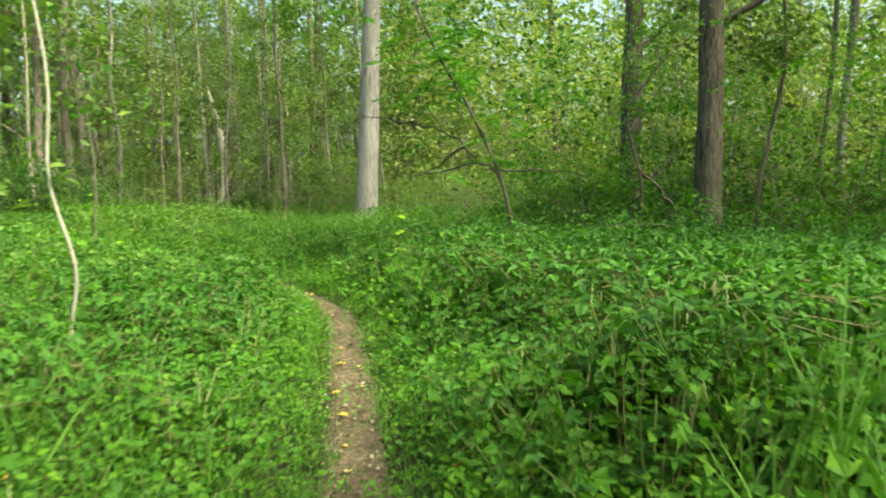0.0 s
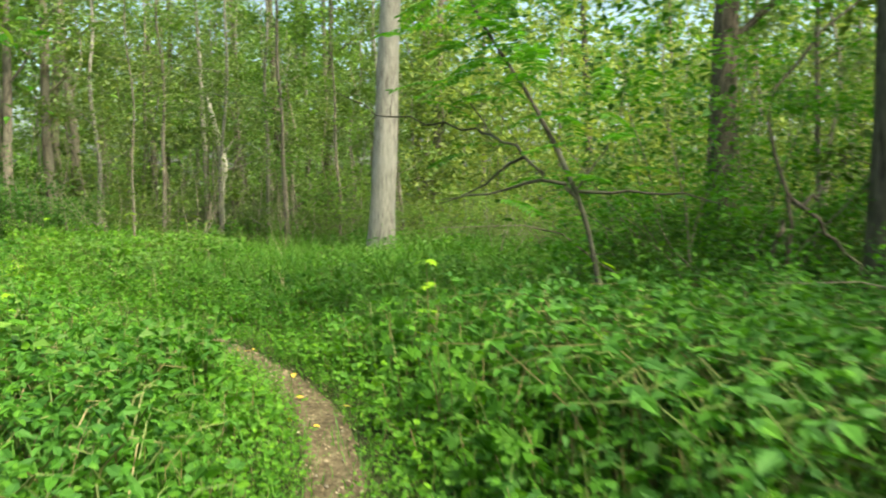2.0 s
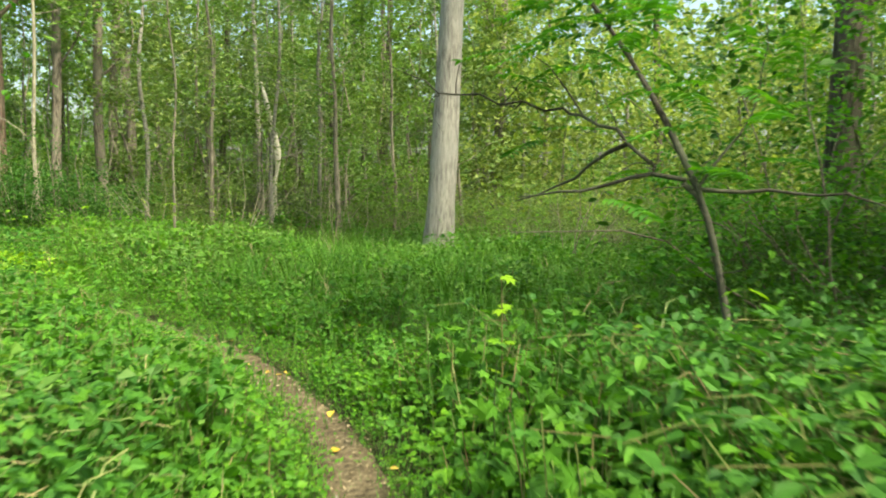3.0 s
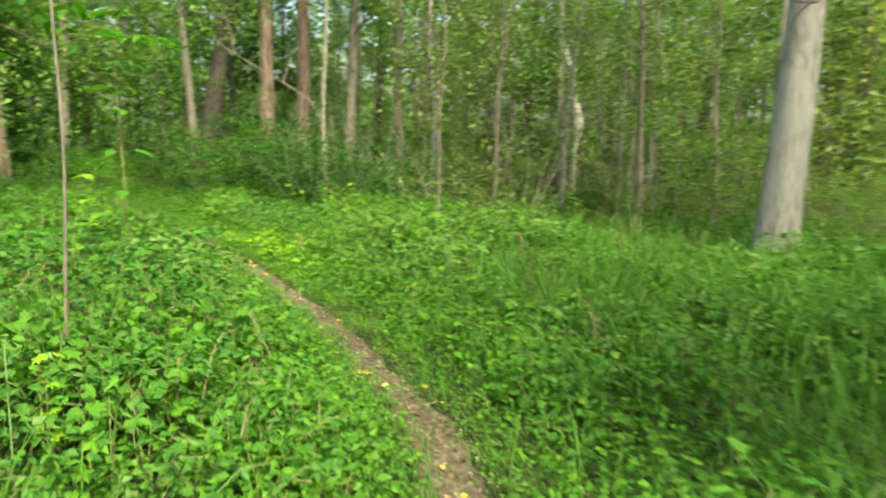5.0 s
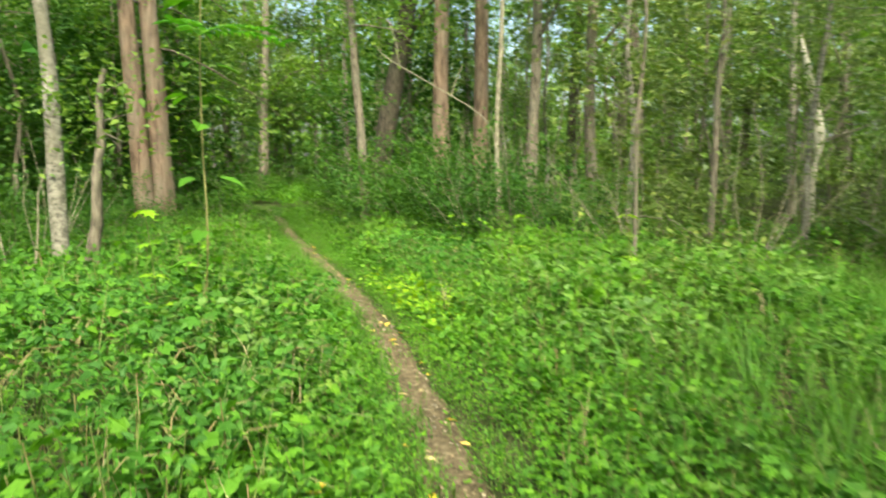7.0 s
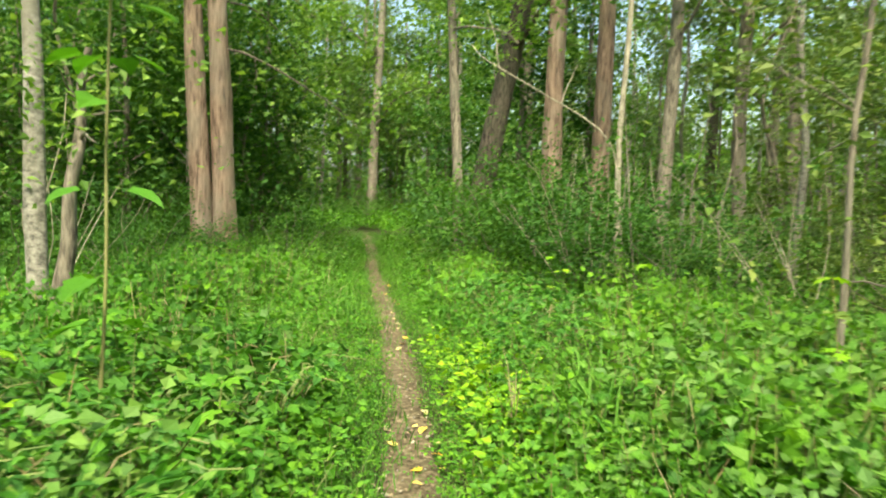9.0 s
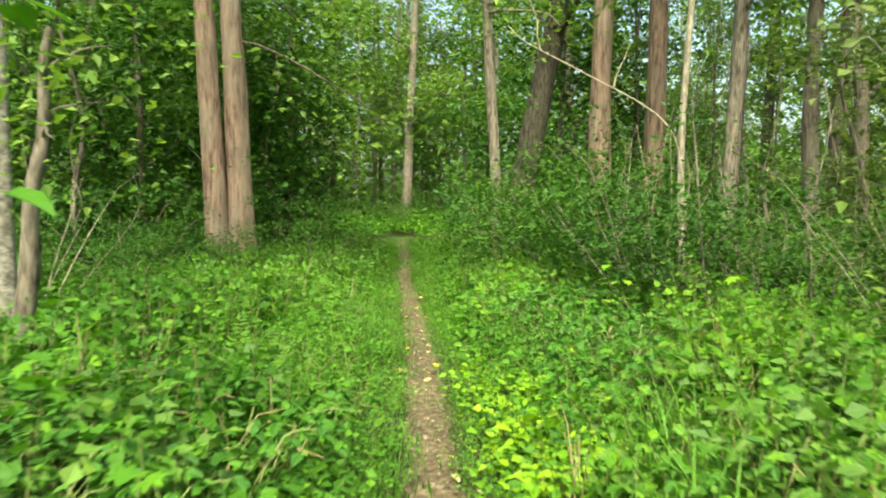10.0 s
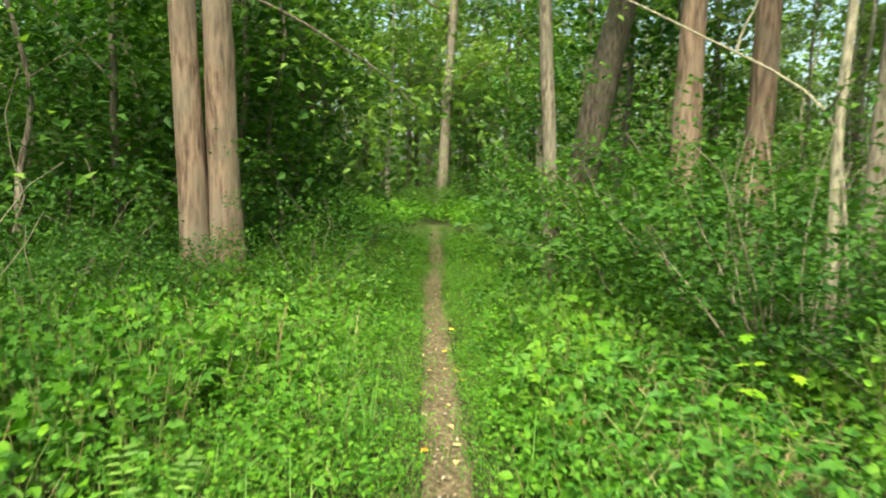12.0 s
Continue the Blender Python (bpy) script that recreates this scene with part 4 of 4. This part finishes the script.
X = rng.uniform((-7.0, 9.0), (1.5, 17.2), (1500, 2))
X = X[(trail_side(X)[0] > 1.2) & (waves(X, 0.9, 15) > -0.25)]
scatter("clearing_grass", [blades(0.5, 7, 0.0045, 0.06) for _ in range(6)], on_ground(X), rng.uniform(0.6, 1.25, len(X)), [M_GRASS], "loose upright grass among the clearing's herbs", "grass")
X = spread(4200, 0.15, 1.5, along=(0.13, 0.85))
scatter("creeping_herbs", S_FINE, on_ground(X), rng.uniform(0.45, 1.25, len(X)) * np.interp(np.abs(trail_side(X)[0]), [0.15, 0.8], [0.6, 1.3]), [M_HERB, M_STEM], "fine-leaved creeping herbs and chickweed beside the path", "undergrowth")
X = spread(800, 0.15, 0.26, along=(0.13, 0.9))
scatter("path_edge_herbs", S_FINE, on_ground(X), rng.uniform(0.3, 0.75, len(X)), [M_HERB, M_STEM], "tiny herbs creeping over the footpath's edges", "undergrowth", 0.4)
X = spread(2600, 0.4, 3.2, along=(0.13, 0.85))
X = X[waves(X, 1.4, 21) > -0.1]
scatter("meadow_grass", [blades(0.36 + 0.03 * k, 7, 0.0026, 0.09) for k in range(6)], on_ground(X), rng.uniform(0.6, 1.3, len(X)), [M_GRASS], "thin meadow grass growing through the herbs", "grass")
X = spread(900, 0.5, 7.0, along=(0.12, 0.9))
scatter("dry_grass", [blades(0.55, 4, 0.0022, 0.04) for _ in range(5)], on_ground(X), rng.uniform(0.6, 1.3, len(X)), [M_STRAW], "dry straw-coloured grass stalks among green herbs", "grass")

lacy = [small_herb(0.42, LOD, 0.05) for _ in range(8)]
X = spread(5200, 0.7, 7.5, along=(0.12, 0.95))
X = np.concatenate([X[waves(X, 0.75, 12) > 0.12], rng.uniform((-7.0, 10.5), (1.5, 17.0), (1500, 2))])
X = X[np.abs(trail_side(X)[0]) > 0.7]
grow("lacy_herbs", lacy, 0.40, X, [M_LACY, M_STEM], "pale lacy-leaved herbs growing in patches", "undergrowth", 0.35, 1.3)
X = spread(1500, 0.14, 1.0, -1, along=(0.3, 0.64))
scatter("grassy_verge", [blades(0.11, 9, 0.003, 0.07) for _ in range(6)], on_ground(X), rng.uniform(0.7, 1.3, len(X)), [M_GRASS], "soft fine grass verge beside the footpath", "grass")
X = spread(1500, 1.3, 7.0, along=(0.12, 0.92))
X = X[waves(X, 0.7, 6) > -0.1]
scatter("tall_nettles", H_TALL, on_ground(X), rng.uniform(0.6, 1.1, len(X)), [M_HERB, M_STEM], "nettles standing above the lower herbs", "undergrowth")
X = np.column_stack([rng.uniform(1.3, 3.6, 120), rng.uniform(2.8, 7.2, 120)])
scatter("seeding_grass", [blades(1.05, 10, 0.005, 0.06) for _ in range(4)], on_ground(X), rng.uniform(0.7, 1.15, len(X)), [M_GRASS], "tall arching grass gone to seed in the thicket", "grass")

# Pool of sunlight beside the path, painted as yellow-green herbs
k = rng.normal(0, 1, (120, 2)) * (0.62, 0.22)
c, s = T_DIR[170]
X = np.array([-7.4, 13.22]) + np.stack([k[:, 0] * c - k[:, 1] * s, k[:, 0] * s + k[:, 1] * c], -1)
X = X[trail_side(X)[0] > 0.28]
scatter("yellow_herbs", H_LOW + S_NEAR, on_ground(X), rng.uniform(0.9, 1.5, len(X)), [M_YELLOW, M_STEM], "low herbs beside the path, a sunlit patch painted in yellow-green", "undergrowth")

# ---- plants that can be picked out, near the path ----
leaf_mesh = {}
for mat in (M_HERB, M_BRAMBLE, M_YELLOW):
    leaf_mesh[mat.name] = mesh_of("leaf", *leaves(np.zeros((1, 3)), np.array([[0, 1.0, 0]]), np.array([UP]), 1.0, 1.0, PALM), [mat])

yellowed = mesh_of("yellowed_leaf", *leaves(np.zeros((1, 3)), np.array([[0, 1.0, 0]]), np.array([UP]), 1.0, 1.0, PALM), [M_FALLEN])


def picked_plant(name, label, mat, h, pairs, size, group):
    t = thing(name, label, "plant", group)
    b = rng.normal(0, 0.1, 2)
    line = np.array([(b[0] * s * s * h, b[1] * s * s * h, s * h) for s in np.linspace(0, 1, 6)])
    part("stem", *tube(line, np.linspace(0.0045, 0.002, 6), 5), M_STEM, t, smooth=True)
    for k in range(pairs):
        p = line[1 + (k * 4) // max(1, pairs - 1)]
        for o in (0, 180):
            ob = new("leaf", leaf_mesh[mat.name])
            ob.parent = t
            q = size * rng.uniform(0.75, 1.2) * (1.1 - 0.35 * k / pairs)
            turn = pose(*p, 0, 0, k * 90 + o + rng.uniform(-20, 20)) @ pose(0, 0.02, 0, rng.uniform(-25, 25), rng.uniform(-20, 20), 0)
            ob.matrix_basis = turn @ Matrix.Scale(q, 4)
    return t


forms = [picked_plant("nettle_plant", "upright green nettle-like plant beside the footpath", M_HERB, 0.42, 5, 0.075, "plants beside the path") for _ in range(4)]
forms += [picked_plant("bramble_shoot", "young green bramble shoot beside the footpath", M_BRAMBLE, 0.36, 4, 0.08, "shoots beside the path") for _ in range(3)]
for f in (forms[1], forms[5]):
    old = [o for o in f.children if o.name.startswith("leaf")][3]
    old.data = yellowed
    old["label"] = "yellowed leaf"
X = spread(400, 0.4, 2.4, along=(0.16, 0.8))[:260]
hs = veg_height(X)
for k, (x, y) in enumerate(X[:210]):
    f = forms[k % len(forms)]
    m = placed(None, x, y, rng.uniform(0, 360), float(np.clip(hs[k] / 0.38 * rng.uniform(0.9, 1.25), 0.55, 1.25)))
    if k < len(forms):
        f.matrix_basis = m
    else:
        copy_thing(f, m)
def fern(name, label, mat, fronds, length):
    """A shuttlecock of feathered fronds."""
    f = thing(name, label, "fern", "ferns")
    for k in range(fronds):
        a = k * 6.283 / fronds + rng.uniform(-0.3, 0.3)
        part("frond", *pinnate((0.02 * math.cos(a), 0.02 * math.sin(a), 0.0), around(np.array(a), np.array(rng.uniform(0.75, 1.15))), length * rng.uniform(0.8, 1.15), 13, 0.085), mat, f)
    return f


fern_forms = [fern("fern", "feathery green fern growing among the herbs", M_PINNATE, 8, 0.75), fern("fern", "feathery green fern growing among the herbs", M_LACY, 7, 0.85)]
spots = ((-6.3, 10.9, 1.0), (-5.4, 10.5, 0.9), (-8.2, 11.6, 1.0), (-9.3, 12.3, 0.9), (-4.4, 9.5, 0.9), (-2.4, 11.2, 0.6), (-1.9, 6.3, 0.7), (-3.1, 7.6, 0.8), (-6.9, 14.4, 0.8), (-7.9, 10.9, 1.1), (1.9, 5.4, 1.0), (-10.2, 15.3, 0.8))
for k, (x, y, s) in enumerate(spots):
    m = placed(None, x, y, k * 47, s)
    if k < 2:
        fern_forms[k].matrix_basis = m
    else:
        copy_thing(fern_forms[k % 2], m)
sedge = thing("sedge_tuft", "tuft of broad dark sedge blades", "grass", "sedge tufts")
for k in range(9):
    part("blade", *blades(0.75, 1, 0.009, 0.03)[0], M_SHRUB, sedge)
sedge.matrix_basis = placed(None, -2.6, 11.3, 0)
for x, y, a in ((-3.1, 11.9, 60), (-2.1, 10.9, 150), (-1.4, 11.6, 220), (-6.0, 10.7, 300), (-2.9, 12.8, 20), (-5.0, 10.2, 110)):
    copy_thing(sedge, placed(None, x, y, a))
bright = picked_plant("bright_seedling", "yellow-green leafy seedling standing above the herbs", M_YELLOW, 0.8, 7, 0.085, "bright seedlings")
spots = [(-7.33, 14.56, 1.05), (-0.55, 8.5, 1.05), (0.40, 7.03, 0.85), (0.62, 7.25, 0.95), (0.55, 7.9, 1.1), (-5.75, 14.2, 1.1), (-9.3, 15.3, 0.9), (-7.0, 10.6, 1.3), (-3.6, 8.4, 0.7), (-8.9, 15.0, 0.8), (0.2, 8.3, 0.8)]
for k, (x, y, s) in enumerate(spots):
    if k:
        copy_thing(bright, placed(None, x, y, k * 67, s))
    else:
        bright.matrix_basis = placed(None, x, y, 20, s)

# Dry broken stalks in the herbs
stalk = thing("dry_stalks", "broken dry brown stalks standing in the herbs", "dead stalks", "dry stalks")
for d, l in (((0.1, 0, 1), 0.55), ((-0.25, 0.1, 1), 0.5), ((0.3, -0.2, 0.8), 0.45), ((-0.1, -0.3, 0.9), 0.4)):
    part("stalk", *branch((0, 0, 0), d, l, 0.0045, 0.05, 6, 5, 0.12)[1], M_STRAW, stalk, smooth=True)
stalk.matrix_basis = placed(None, -3.28, 8.61, 0)
for x, y, a in ((-1.75, 5.9, 40), (-2.4, 7.1, 130), (-4.6, 9.6, 200), (-2.9, 11.9, 15), (-6.9, 13.9, 90), (-9.1, 15.4, 250), (-7.5, 14.6, 300), (1.1, 5.2, 70)):
    copy_thing(stalk, placed(None, x, y, a, 1.0))

# ---- on the path: fallen leaves, pebbles, crumbs ----
X = spread(2800, 0.0, 0.17, along=(0.14, 0.95))
n = len(X)
L = rng.uniform(0.01, 0.038, n)
P = np.column_stack([X, np.full(n, 0.018)])
tagged(new("path_litter", mesh_of("path_litter", *leaves(P, around(rng.uniform(0, 6.3, n), rng.normal(0, 0.15, n)), up_like(n, 0.15), L, L * 0.6, LOD), [M_LITTER])),
       "crumbled dry leaf litter on the footpath", "litter", kind="stuff")
fl = tagged(new("fallen_leaf", mesh_of("fallen_leaf", *leaves(np.zeros((1, 3)), np.array([[0, 1.0, 0]]), np.array([UP]), 0.07, 0.05, FINE), [M_FALLEN])),
            "yellow-brown fallen leaf lying on the footpath", "fallen leaf", "fallen leaves")
X = spread(400, 0.02, 0.2, along=(0.16, 0.8))[:75]
for k, (x, y) in enumerate(X):
    m = pose(x, y, 0.022, rng.normal(0, 10), rng.normal(0, 10), rng.uniform(0, 360)) @ Matrix.Scale(rng.uniform(0.5, 1.1), 4)
    if k:
        copy_thing(fl, m)
    else:
        fl.matrix_basis = m
V, F = tube([(0, 0, -0.008), (0, 0, -0.004), (0, 0, 0.006), (0, 0, 0.010)], (0.004, 0.014, 0.012, 0.001), 7)
pb = tagged(new("pebble", mesh_of("pebble", V * (1.2, 0.9, 1), F, [M_STONE], None, True)), "small pale rounded pebble pressed into the path", "pebble", "pebbles")
X = spread(300, 0.0, 0.11, along=(0.16, 0.8))[:110]
for k, (x, y) in enumerate(X):
    m = pose(x, y, 0.014, 0, 0, rng.uniform(0, 360)) @ Matrix.Scale(float(rng.choice([0.3, 0.4, 0.55, 0.7, 0.9])), 4)
    if k:
        copy_thing(pb, m)
    else:
        pb.matrix_basis = m
